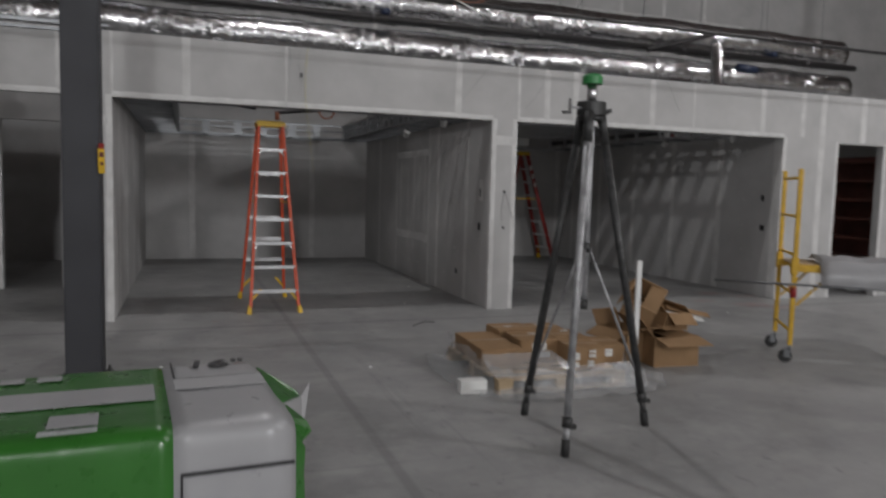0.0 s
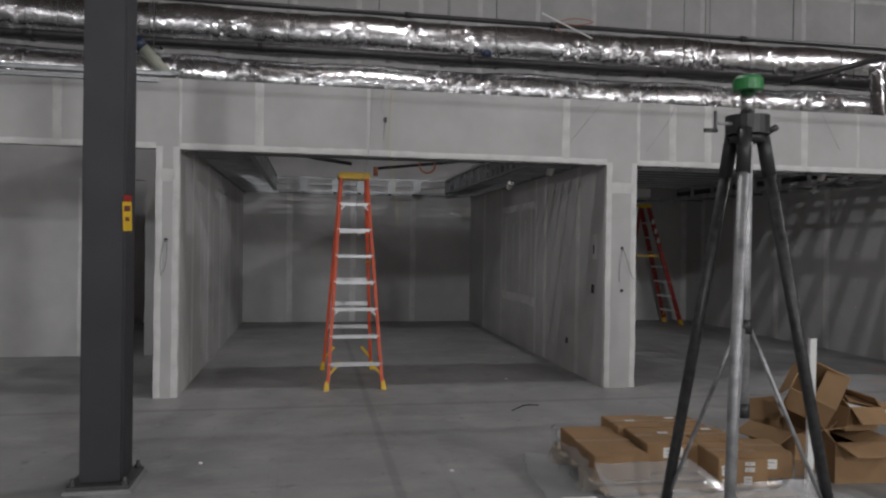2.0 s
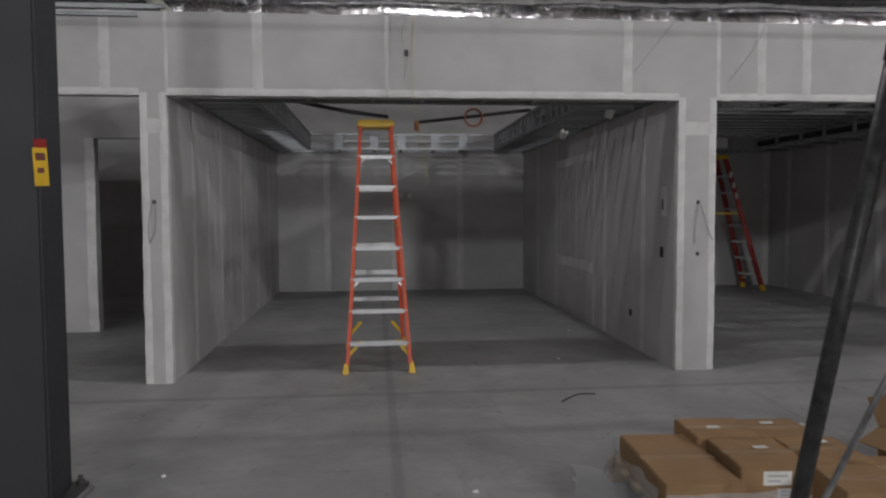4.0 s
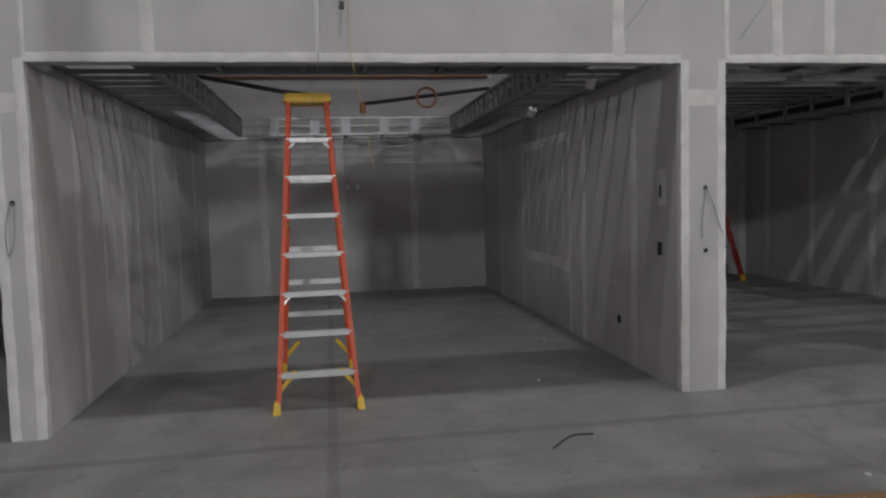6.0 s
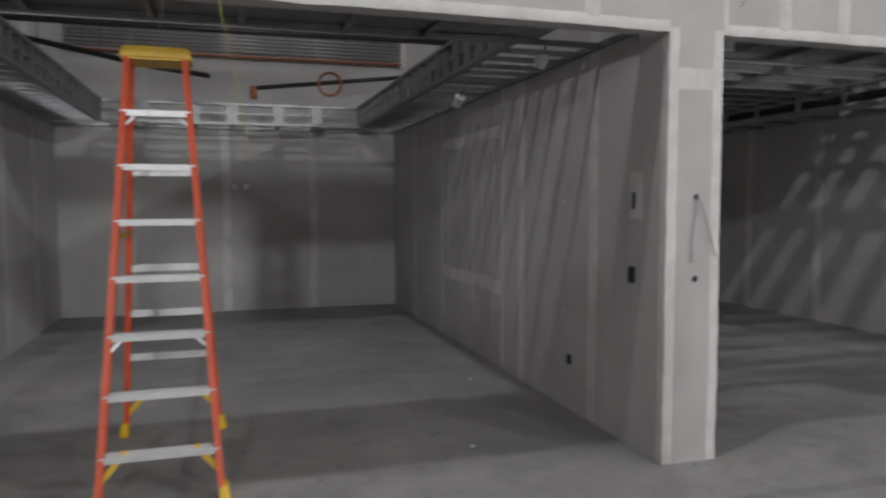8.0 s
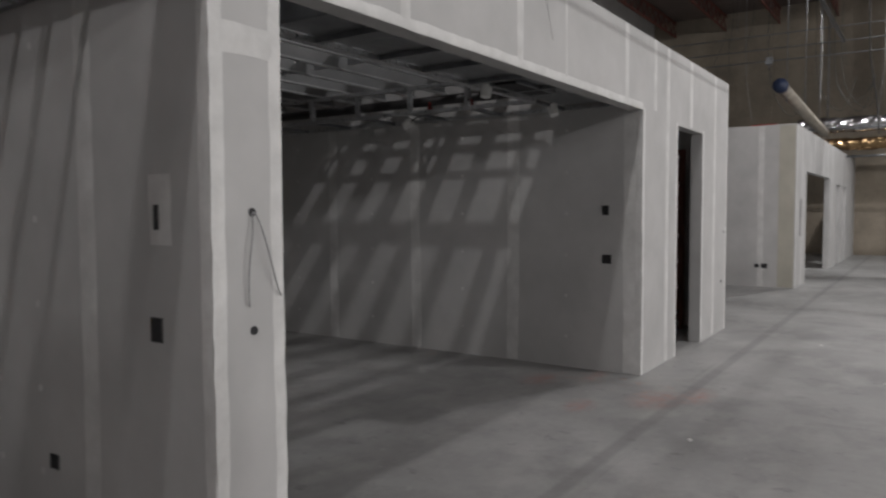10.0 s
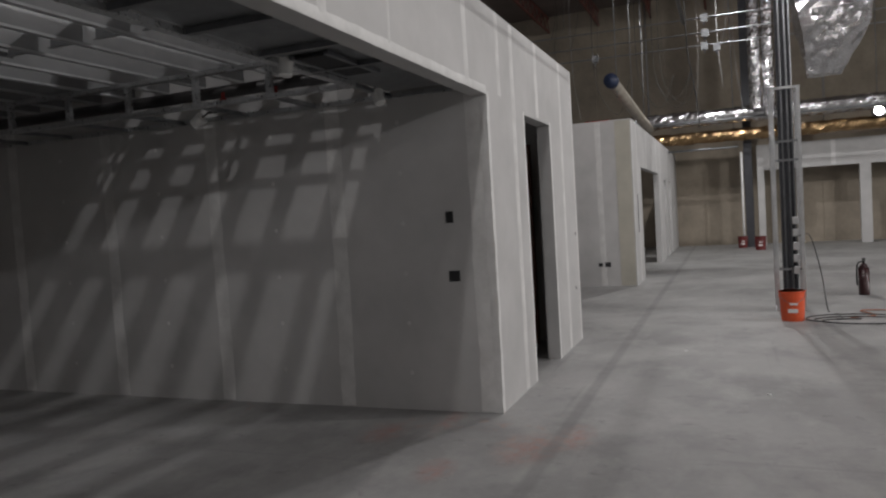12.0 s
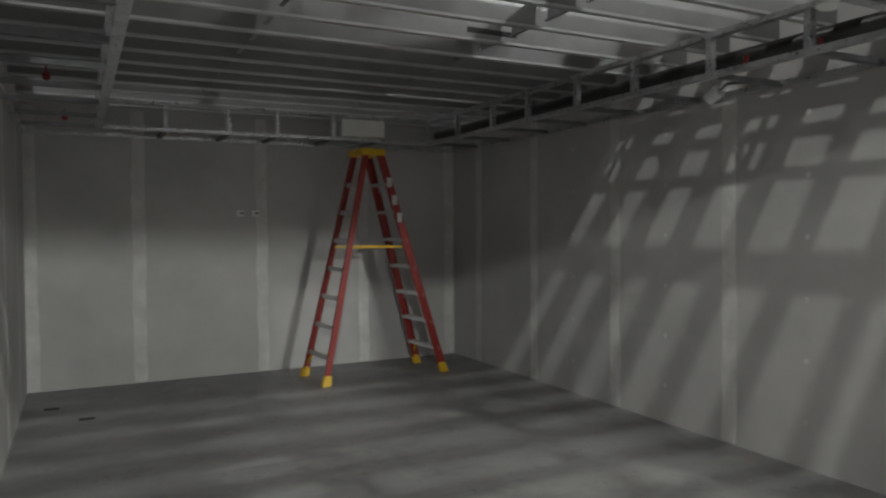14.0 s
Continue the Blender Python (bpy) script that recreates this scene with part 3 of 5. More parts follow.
ring_a = soffit_ring(XA0, XA1, T, BACK, 0.62, "galvanised stud soffit frame along the top of the bay", GALV, 0.26, 0.07)
ring_b = soffit_ring(0.12, XB1, T, BACK, 0.65, "galvanised stud soffit frame below the joists", RINGM, 0.62, 0.02, False)
tagged(tubes("soffit_pipe", [[(4.42, 0.3, 2.66), (4.42, 6.6, 2.66)]], 0.05, BLACKPIPE), "dark sprinkler pipe running inside the soffit frame", "pipe")


def ceiling_joist(slots=False):
    """A deep cold-formed C joist; its lips face the hall."""
    j = thing("ceiling_joist", pose(0, 0, 2.79), "dull galvanised C-shaped steel ceiling joist", "ceiling joist", "ceiling joists")
    x0, x1, h = 0.12, XB1, 0.254
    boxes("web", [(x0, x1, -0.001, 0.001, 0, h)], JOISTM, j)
    # flanges and lips coloured lighter than the web, as if lit
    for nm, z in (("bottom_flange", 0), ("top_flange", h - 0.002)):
        boxes(nm, [(x0, x1, -0.043, -0.001, z, z + 0.002)], LITGALV, j)
        boxes("lip", [(x0, x1, -0.043, -0.041, 0.002 if z == 0 else h - 0.016, 0.016 if z == 0 else h - 0.002)], LITGALV, j)
    if slots:
        boxes("service_slot", [(2.84, 3.22, -0.0035, -0.002, 0.06, 0.095)], HOLE, j, "long dark service slot", 0.0005)
    return j


cj, ck = ceiling_joist(), ceiling_joist(True)
for k in range(16):
    m = pose(0, 0.55 + 0.406 * k, 2.77)
    if k in (0, 6):
        (cj if k == 0 else ck).matrix_basis = m
    else:
        copy_thing(cj, m)

# two rows of blocking between the joists, at the third points of the span
for bx in (1.64, 3.15):
    blocking = thing("joist_blocking", pose(bx, 0, 2.82), "row of short galvanised blocking between the ceiling joists", "blocking", "joist blocking rows")
    for k in range(15):
        y = 0.55 + 0.406 * k
        bm = bmesh.new()
        bm_box(bm, -0.001, 0.001, y + 0.004, y + 0.36, 0, 0.18)
        bm_box(bm, -0.03, -0.001, y + 0.004, y + 0.36, 0, 0.002)
        bm_box(bm, -0.03, -0.001, y + 0.004, y + 0.36, 0.178, 0.18)
        part("block_piece", bm, JOISTM, blocking)

# ---- things in the bays ----


def step_ladder(m, rail, label, spread=1.26, y_top=0.5, bars=(2, 3, 4, 6)):
    """An eight-foot fibreglass step ladder standing open; its climbing side faces -y."""
    lad = thing("step_ladder", m, label, "step ladder", "step ladders")
    zt, w0, w1 = 2.27, 0.30, 0.155

    def front(z):
        k = z / zt
        return y_top * k, w0 + (w1 - w0) * k

    def rear(z):
        k = z / zt
        return spread + (y_top + 0.17 - spread) * k, w0 + (w1 - w0) * k

    for s in (-1, 1):
        for nm, f in (("front_rail", front), ("rear_rail", rear)):
            bm = bmesh.new()
            ya, wa = f(0.08)
            yb, wb = f(zt)
            d = 0.085 if nm == "front_rail" else 0.06
            bm_bar(bm, (s * wa, ya, 0.08), (s * wb, yb, zt), 0.008, d, (0, 1, 0))
            for e in (-1, 1):
                off = Vector((-s * 0.014, e * (d / 2 - 0.004), 0))
                bm_bar(bm, Vector((s * wa, ya, 0.08)) + off, Vector((s * wb, yb, zt)) + off, 0.028, 0.007, (0, 1, 0))
            part(nm, bm, rail, lad)
            bm = bmesh.new()
            y0, x0 = f(0)
            y1, x1 = f(0.1)
            vs = bm_box(bm, s * x0 - 0.03, s * x0 + 0.03, y0 - 0.05, y0 + 0.05, 0, 0.1)
            for v in vs[4:]:
                v.co.x = s * x1 + (v.co.x - s * x0) * 0.62
                v.co.y = y1 + (v.co.y - y0) * 0.85
            part("foot", bm, YELLOW, lad, "yellow moulded foot", 0.008)
            # gusset braces under the lowest step
            bm = bmesh.new()
            yz, wz = f(0.16)
            yk, wk = f(0.285)
            bm_bar(bm, (s * (wz - 0.012), yz, 0.15), (s * (wk - 0.12), yk, 0.285), 0.03, 0.012, (0, 1, 0))
            part("brace", bm, YELLOW, lad, "yellow corner brace")
    for k in range(1, 8):
        z = 0.285 * k - 0.01
        y, w = front(z)
        bm = bmesh.new()
        prof = [(-0.044, -0.03), (-0.04, -0.03), (-0.04, -0.004), (0.04, -0.004), (0.04, -0.03), (0.044, -0.03), (0.044, 0.001)]
        for r in range(5):
            prof += [(0.034 - 0.016 * r, 0.0), (0.034 - 0.016 * r, 0.0025), (0.03 - 0.016 * r, 0.0025), (0.03 - 0.016 * r, 0.0)]
        prof.append((-0.044, 0.001))
        ends = [[bm.verts.new((e * (w - 0.004), y + py, z + pz)) for py, pz in prof] for e in (-1, 1)]
        for i in range(len(prof)):
            j = (i + 1) % len(prof)
            bm.faces.new((ends[0][i], ends[0][j], ends[1][j], ends[1][i]))
        bm.faces.new(ends[0])
        bm.faces.new(ends[1][::-1])
        st = part("step", bm, ALU, lad, "ribbed aluminium step")
        for s in (-1, 1):
            bm = bmesh.new()
            for dz in (-0.012, -0.035):
                bm_tube(bm, [(s * (w - 0.002), y - 0.02 + 0.0, z + dz), (s * (w + 0.008), y - 0.02, z + dz)], 0.006, 6)
            part("rivet", bm, ALU, st)
        if k in (3, 7):
            for s in (-1, 1):
                bm = bmesh.new()
                yb, wb = front(z - 0.1)
                bm_bar(bm, (s * (wb - 0.012), yb - 0.02, z - 0.09), (s * (w - 0.075), y - 0.02, z - 0.02), 0.016, 0.004, (0, 1, 0))
                part("step_brace", bm, ALU, lad)
    for k in bars:
        z = 0.285 * k - 0.03
        y, w = rear(z)
        boxes("rear_bar", [(-w + 0.004, w - 0.004, y - 0.012, y + 0.012, z - 0.022, z + 0.022)], ALU, lad, "flat aluminium rear bar")
    for s in (-1, 1):
        y0, w = front(1.35)
        y1, w1b = rear(1.35)
        bm = bmesh.new()
        bm_bar(bm, (s * (w - 0.03), y0, 1.33), (s * (w1b - 0.03), y1, 1.33), 0.004, 0.022)
        part("spreader", bm, YELLOW, lad, "yellow folding spreader arm")
    bm = bmesh.new()
    vs = bm_box(bm, -0.18, 0.18, y_top - 0.055, y_top + 0.225, zt - 0.01, zt + 0.06)
    for v in vs[4:]:
        v.co.x *= 0.965
    part("top_cap", bm, YELLOW, lad, "yellow moulded top cap", 0.012)
    return lad


step_ladder(pose(-2.69, 0.2, 0, 0, 0, 1), ORANGE, "orange fibreglass step ladder with yellow cap, standing open on concrete")
red_ladder = step_ladder(pose(4.1, 6.17, 0, 0, 0, 95) @ Matrix.Diagonal((1, 1, 1.03, 1)), REDLAD, "red fibreglass step ladder with yellow feet standing beside the back wall", 1.38, 0.68, (1, 2, 3, 4, 5, 6, 7))
for z in (1.62, 1.8, 1.98):
    k = z / 2.27
    boxes("sticker", [(-(0.30 - 0.145 * k) - 0.0065, -(0.30 - 0.145 * k) - 0.0045, 0.68 * k - 0.03, 0.68 * k + 0.03, z - 0.06, z + 0.06)], PAPER, red_ladder,
          "white warning sticker")


def steel_post():
    p = thing("steel_post", pose(-4.42, -2.55, 0), "square charcoal steel post on a bolted base plate", "post")
    boxes("shaft", [(-0.127, 0.127, -0.127, 0.127, 0.045, 8.6)], POSTM, p, bevel=0.012)
    boxes("base_plate", [(-0.18, 0.18, -0.2, 0.2, 0.022, 0.045)], PLATE, p, "dark steel base plate")
    boxes("grout_pad", [(-0.2, 0.2, -0.22, 0.22, 0, 0.022)], FLOOR, p, "grey grout bed", 0.006)
    for sx in (-1, 1):
        for sy in (-1, 1):
            b = tubes("anchor_bolt", [[(sx * 0.15, sy * 0.17, 0.045), (sx * 0.15, sy * 0.17, 0.09)]], 0.012, PLATE, p)
            bm = bmesh.new()
            bm_tube(bm, [(sx * 0.15, sy * 0.17, 0.045), (sx * 0.15, sy * 0.17, 0.065)], 0.022, 6)
            part("nut", bm, PLATE, b)


steel_post()
tag = thing("inspection_tag", pose(-4.315, -2.66, 1.6, 0, -3, 62), "yellow inspection tag with a red top hung on the post", "tag")
boxes("card", [(-0.038, 0.038, -0.042, -0.04, 0, 0.18)], YELLOW, tag)
boxes("red_band", [(-0.03, 0.038, -0.0435, -0.0425, 0.18, 0.22)], REDP, tag, "red top of the tag")
boxes("print", [(-0.026, 0.026, -0.0436, -0.0426, 0.12, 0.155), (-0.02, 0.015, -0.0436, -0.0426, 0.06, 0.085)], RUSTRED, tag, "dark printed blocks")


def wall_box(parent, x, y, z, sy, sz, deep, name="outlet_box"):
    """A dark electrical box let into the wall on its west face."""
    bm = bmesh.new()
    bm_box(bm, x - 0.004, x + 0.002, y - sy / 2, y + sy / 2, z - sz / 2, z + sz / 2)
    part(name, bm, HOLE, parent, "dark open electrical box", 0.0015)
    bm = bmesh.new()
    for a, b2, c, d in ((-sy / 2 - 0.006, -sy / 2, -sz / 2, sz / 2), (sy / 2, sy / 2 + 0.006, -sz / 2, sz / 2)):
        bm_box(bm, x - 0.006, x + 0.002, y + a, y + b2, z + c, z + d)
    part("box_rim", bm, deep, parent)


wall_box(wall_ab, 0, 0.35, 1.06, 0.062, 0.1, PLATE)
wall_box(wall_ab, 0, 1.17, 0.365, 0.06, 0.07, PLATE)
wall_box(wall_ab, 0, 0.335, 1.51, 0.02, 0.1, PLATE, "slot")
tape(wall_ab, (0, 0.31, 1.4), Z, Y, -X, 0.28, 0.13)
wall_box(wall_b_right, XB1, 0.35, 1.53, 0.05, 0.09, PLATE)
wall_box(wall_b_right, XB1, 0.335, 1.07, 0.08, 0.085, PLATE)
wall_box(block, 13.6, 0.54, 0.42, 0.1, 0.09, PLATE)
wall_box(block, 13.6, 0.68, 0.42, 0.07, 0.07, PLATE)


boxes("slot", [(14.2, 14.3, -0.004, 0.002, 1.0, 1.75)], HOLE, block, "tall dark slot in the board")
boxes("tan_strip", [(13.596, 13.599, 0.02, 0.3, 0.01, 3.16)], TANBOARD, block, "strip of bare yellowish board")


def round_hole(x, z):
    bm = bmesh.new()
    bm_tube(bm, [(x, -0.0035, z), (x, 0.004, z)], 0.018, 12)
    part("cable_hole", bm, HOLE, front, "small drilled cable hole", smooth=False)


for x, z in ((0.19, 1.528), (0.19, 1.063), (-4.56, 1.55), (7.75, 0.63), (7.85, 1.25)):
    round_hole(x, z)


def curve_pts(pts, n=8):
    """Points of a smooth run through the given ones."""
    pts = [Vector(p) for p in pts]
    out = []
    for i in range(len(pts) - 1):
        a, b, c, d = pts[max(i - 1, 0)], pts[i], pts[i + 1], pts[min(i + 2, len(pts) - 1)]
        for k in range(n):
            t = k / n
            out.append(0.5 * ((2 * b) + (c - a) * t + (2 * a - 5 * b + 4 * c - d) * t * t + (3 * b - a - 3 * c + d) * t ** 3))
    out.append(pts[-1])
    return out


def cable(name, pts, r, material, label, seg=6):
    return tagged(tubes(name, [curve_pts(pts)], r, material, seg=seg), label, "cable")


cable("data_cable", [(0.16, -0.012, 1.16), (0.155, -0.02, 1.3), (0.175, -0.02, 1.45), (0.19, -0.006, 1.528), (0.21, -0.025, 1.48), (0.25, -0.03, 1.36), (0.295, -0.02, 1.24), (0.325, -0.012, 1.19)],
      0.0032, WIRE, "thin grey cable looped from a hole in the column")
cable("data_cable", [(-4.6, -0.012, 1.2), (-4.605, -0.02, 1.35), (-4.58, -0.02, 1.5), (-4.56, -0.006, 1.55), (-4.545, -0.02, 1.48), (-4.56, -0.02, 1.3), (-4.595, -0.012, 1.22)],
      0.0032, WIRE, "thin grey cable looped from a hole in the column")
cable("chalk_string", [(-2.36, -0.02, 3.14), (-2.385, -0.02, 2.8), (-2.375, -0.02, 2.46), (-2.3, 0.15, 2.1), (-2.23, 0.3, 1.71)], 0.0022, STRINGY, "yellow string hanging over the header")
cable("chalk_string", [(-2.56, -0.02, 3.14), (-2.6, -0.02, 2.45), (-2.67, 0.15, 2.1), (-2.74, 0.3, 1.72)], 0.0018, WIRE, "thin pale string hanging over the header")
cable("hanging_wire", [(-2.43, -0.012, 3.15), (-2.47, -0.02, 2.95), (-2.43, -0.012, 2.81), (-2.45, -0.02, 2.6)], 0.0016, WIRE, "thin grey wire hanging on the header")
cable("hanging_wire", [(-0.05, -0.012, 3.13), (-0.2, -0.012, 2.95), (-0.42, -0.012, 2.68)], 0.002, WIRE, "thin grey wire stretched across the header")
cable("hanging_wire", [(0.8, -0.012, 3.13), (0.68, -0.012, 2.9), (0.45, -0.012, 2.6)], 0.002, WIRE, "thin grey wire stretched across the header")
cable("hanging_wire", [(2.6, -0.012, 3.13), (2.72, -0.03, 2.9), (2.85, -0.012, 2.7)], 0.002, WIRE, "thin grey wire stretched across the header")
mark = tagged(boxes("clip", [(-2.445, -2.415, -0.02, -0.001, 2.79, 2.84)], BLACKP, bevel=0.003), "small black clip on the header", "clip")

# services over bay A, seen through the soffit frame
tagged(tubes("sprinkler_pipe", [[(-4.6, 4.0, 3.18), (0.1, 4.0, 3.2)]], 0.03, BLACKPIPE), "black steel sprinkler pipe above the bay", "pipe")
for k in range(6):
    c = tagged(tubes("conduit", [[(-4.3, BACK - 0.04, 3.54 + 0.05 * k), (0.1, BACK - 0.04, 3.54 + 0.05 * k)]], 0.012, LITGALV, seg=8),
               "thin galvanised conduit run on the back wall", "conduit", "conduits on the back wall")
tagged(tubes("water_pipe", [[(-4.3, BACK - 0.05, 3.46), (0.1, BACK - 0.05, 3.47)]], 0.018, COPPER), "red-brown water pipe on the back wall", "pipe")
br = tagged(tubes("branch_pipe", [[(-2.0, 6.0, 2.82), (-2.0, 6.0, 2.935), (-0.064, 6.0, 3.16), (0.06, 6.0, 3.06)]], 0.028, BLACKPIPE), "dark branch pipe with a red-brown elbow", "pipe")
tubes("elbow", [[(-2.0, 6.0, 2.8), (-2.0, 6.0, 2.96)]], 0.045, COPPER, br, "red-brown pipe elbow")
sl = tagged(tubes("branch_pipe", [[(-4.4, 5.0, 3.22), (-3.1, 5.0, 2.975), (-2.5, 5.0, 2.9)]], 0.03, BLACKPIPE), "dark branch pipe sloping over the bay", "pipe")
for x in (-4.2, -3.6):
    tubes("hanger_rod", [[(x, 5.0, 3.1), (x, 5.0, 8.6)]], 0.005, GALV, sl, seg=6)
tagged(tubes("hose_coil", [[(-1.04 + (0.14 + 0.006 * j) * math.cos(t2 * math.pi / 12), 5.96 - 0.012 * j, 3.02 + (0.14 + 0.006 * j) * math.sin(t2 * math.pi / 12)) for t2 in range(25)] for j in range(3)],
             0.012, COPPER, seg=8), "coil of red-brown tubing hung on a pipe", "hose")
tagged(boxes("plenum_board", [(-4.3, 0.0, BACK - 0.012, BACK - 0.003, 2.8, 3.42)], DRYWALL), "pale board on the wall above the soffit", "board")


def hanging_cup(x, y, z, tilt, arm=0.0):
    c = thing("sprinkler_cover", pose(x, y, z, tilt, 12, 0), "white plastic cover cup hung at the soffit frame", "cover", "sprinkler covers")
    bm = bmesh.new()
    bm_tube(bm, [(0, 0, -0.05), (0, 0, 0.05)], 0.04, 14, r_end=0.05)
    part("cup", bm, WHITEP, c)
    tubes("stem", [[(0, 0, 0.05), (0, 0, 0.13)]], 0.008, PLATE, c)
    if arm:
        inv = c.matrix_basis.inverted()
        tubes("arm", [[(0, 0, 0.12), inv @ Vector((x + arm, y, z + 0.12))]], 0.01, PLATE, c)


hanging_cup(-0.28, 1.08, 2.46, 18, 0.27)
hanging_cup(-0.3, 2.85, 2.42, 40, 0.29)
hanging_cup(4.4, 2.4, 2.45, 60, 0.36)
hanging_cup(3.2, 0.73, 2.47, 0)
hanging_cup(4.45, 0.75, 2.46, -20, 0.31)
for x, y, z in ((4.3, 2.05, 2.56), (4.3, 1.55, 2.55), (0.42, 4.2, 2.56), (0.5, 6.0, 2.55)):
    c = thing("pipe_clip", pose(x, y, z), "small red pipe clip in the soffit frame", "clip", "red pipe clips")
    tubes("ring", [[(0, -0.02, 0), (0, 0.02, 0)]], 0.026, REDP, c)
    boxes("tab", [(-0.006, 0.006, -0.012, 0.012, 0.024, 0.07)], REDP, c)
tagged(boxes("white_panel", [(3.06, 3.54, 6.1, 6.13, 2.535, 2.715)], WHITEP, bevel=0.004), "white access panel clipped to the soffit frame", "panel")
for x in (2.15, 2.31):
    jb = thing("wall_fitting", pose(x, BACK, 1.735), "small white fitting on the back wall", "fitting", "wall fittings")
    boxes("plate", [(-0.04, 0.04, -0.02, 0, -0.035, 0.035)], WHITEP, jb, bevel=0.004)
    tubes("stub", [[(0.0, -0.02, 0), (0.02, -0.06, 0)]], 0.012, WIRE, jb)
for x in (-2.245, -2.09):
    jb = thing("wall_fitting", pose(x, BACK, 1.713), "small white fitting on the back wall", "fitting", "wall fittings")
    boxes("plate", [(-0.03, 0.03, -0.02, 0, -0.035, 0.035)], WHITEP, jb, bevel=0.004)
# duct boxes added on the front soffits to block lamp light; one has the grille
for x0, x1 in ((1.0, 4.6), (-3.95, -0.45)):
    sd = thing("supply_duct", pose(x0, 0, 2.525), "dull galvanised duct box added on the front soffit frame to shade the bay", "duct", "supply ducts")
    boxes("casing", [(0, x1 - x0, 0.26, 0.74, 0, 0.22)], GALV, sd, bevel=0.006)
    for k in range(4):
        boxes("seam", [(0.6 + 0.8 * k, 0.63 + 0.8 * k, 0.25, 0.75, -0.001, 0.23)], GALV, sd)
# grille above the front soffit
g = thing("air_grille", pose(3.48, 0.54, 2.5), "black air grille set in the soffit frame", "grille")
boxes("core", [(-0.3, 0.3, -0.1, 0.1, 0, 0.02)], HOLE, g)
boxes("rim", [(-0.33, 0.33, -0.13, -0.1, -0.004, 0.02), (-0.33, 0.33, 0.1, 0.13, -0.004, 0.02)], GALV, g)

# ---- ducts and pipes over the shop fronts ----


TAPEM = mat("bright_foil_tape", (0.7, 0.7, 0.71), rough=0.2, metal=1.0, var=0.1, scale=12, fine=40, bump=0.25, bump_scale=45)


def foil_duct(y, z, r, x0, x1, seed, label):
    d = thing("foil_duct", pose(0, y, z), label, "duct", "foil ducts")
    rnd = random.Random(seed)
    bm = bmesh.new()
    n, seg = int((x1 - x0) / 0.12), 22
    rings = []
    for i in range(n + 1):
        x = x0 + (x1 - x0) * i / n
        sag = -0.035 * abs(math.sin(x * math.pi / 2.4))
        rr = r * (1 + rnd.uniform(-0.012, 0.012)) * (0.97 if i % 10 == 0 else 1)
        rings.append([bm.verts.new((x + rnd.uniform(-0.015, 0.015), rr * (1 + rnd.uniform(-0.01, 0.01)) * math.cos(2 * math.pi * k / seg),
                                    sag + rr * (1 + rnd.uniform(-0.01, 0.01)) * math.sin(2 * math.pi * k / seg))) for k in range(seg)])
    for u, v in zip(rings, rings[1:]):
        for k in range(seg):
            bm.faces.new((u[k], u[(k + 1) % seg], v[(k + 1) % seg], v[k]))
    bm.faces.new(rings[0][::-1])
    bm.faces.new(rings[-1])
    part("jacket", bm, FOIL, d, smooth=True)
    x, k = x0 + 0.7, 0
    while x < x1:
        bm = bmesh.new()
        bm_tube(bm, [(x, 0, -0.005 - 0.035 * abs(math.sin(x * math.pi / 2.4))), (x + 0.06, 0, -0.005 - 0.035 * abs(math.sin((x + 0.06) * math.pi / 2.4)))], r * 1.035, 22, caps=False)
        part("tape_band", bm, TAPEM, d, smooth=True)
        if k % 5 == 0:
            for s in (-1,):
                bm = bmesh.new()
                bm_bar(bm, (x + 0.02, s * r * 1.04, 0), (x + 0.02, s * r * 1.04, 8.6 - z), 0.009, 0.002, (0, 1, 0))
                part("hanger_strap", bm, PLATE, d)
        x, k = x + 0.8, k + 1
    return d


foil_duct(3.05, 4.51, 0.31, -14, 9.0, 3, "wide silver foil-wrapped duct hung over the shop fronts")
foil_duct(2.9, 3.8, 0.29, -14, 9.0, 4, "silver foil-wrapped duct hung low over the shop fronts")
main = tagged(tubes("sprinkler_main", [[(-22, 2.6, 4.165), (9, 2.6, 4.165)]], 0.06, BLACKPIPE), "thick black sprinkler main between the foil ducts", "pipe")
for k in range(8):
    tubes("coupling", [[(-12.6 + 2.9 * k, 2.6, 4.165), (-12.48 + 2.9 * k, 2.6, 4.165)]], 0.068, BLACKPIPE, main)
    tubes("hanger_rod", [[(-12.2 + 2.9 * k, 2.6, 4.21), (-12.2 + 2.9 * k, 2.6, 8.6)]], 0.006, GALV, main, seg=6)
up = tagged(tubes("sprinkler_line", [[(-22, -1.28, 3.5), (8, -1.28, 3.5)]], 0.022, BLACKPIPE), "black sprinkler line hung before the shop fronts", "pipe")
for x in (-2.4, -1.1, 0.75, 3.2):
    tubes("coupling", [[(x, -1.28, 3.5), (x + 0.07, -1.28, 3.5)]], 0.029, BLACKPIPE, up)
for x in (-6.5, -2.62, 1.3, 5.2):
    tubes("hanger_rod", [[(x, -1.28, 3.51), (x, -1.28, 8.6)]], 0.005, GALV, up, seg=6)
tagged(tubes("rod", [[(-1.19, -1.31, 3.59), (-0.72, -1.31, 3.4)]], 0.007, WHITEP), "thin white rod tied to the sprinkler line", "rod")
cable("tie_wire", [(-1.05, -1.3, 3.52), (-0.9, -1.34, 3.555), (-0.72, -1.33, 3.54), (-0.85, -1.31, 3.51), (-1.05, -1.3, 3.51), (-1.0, -1.32, 3.42)], 0.004, COPPER, "loose red-brown tie wire on the sprinkler line")
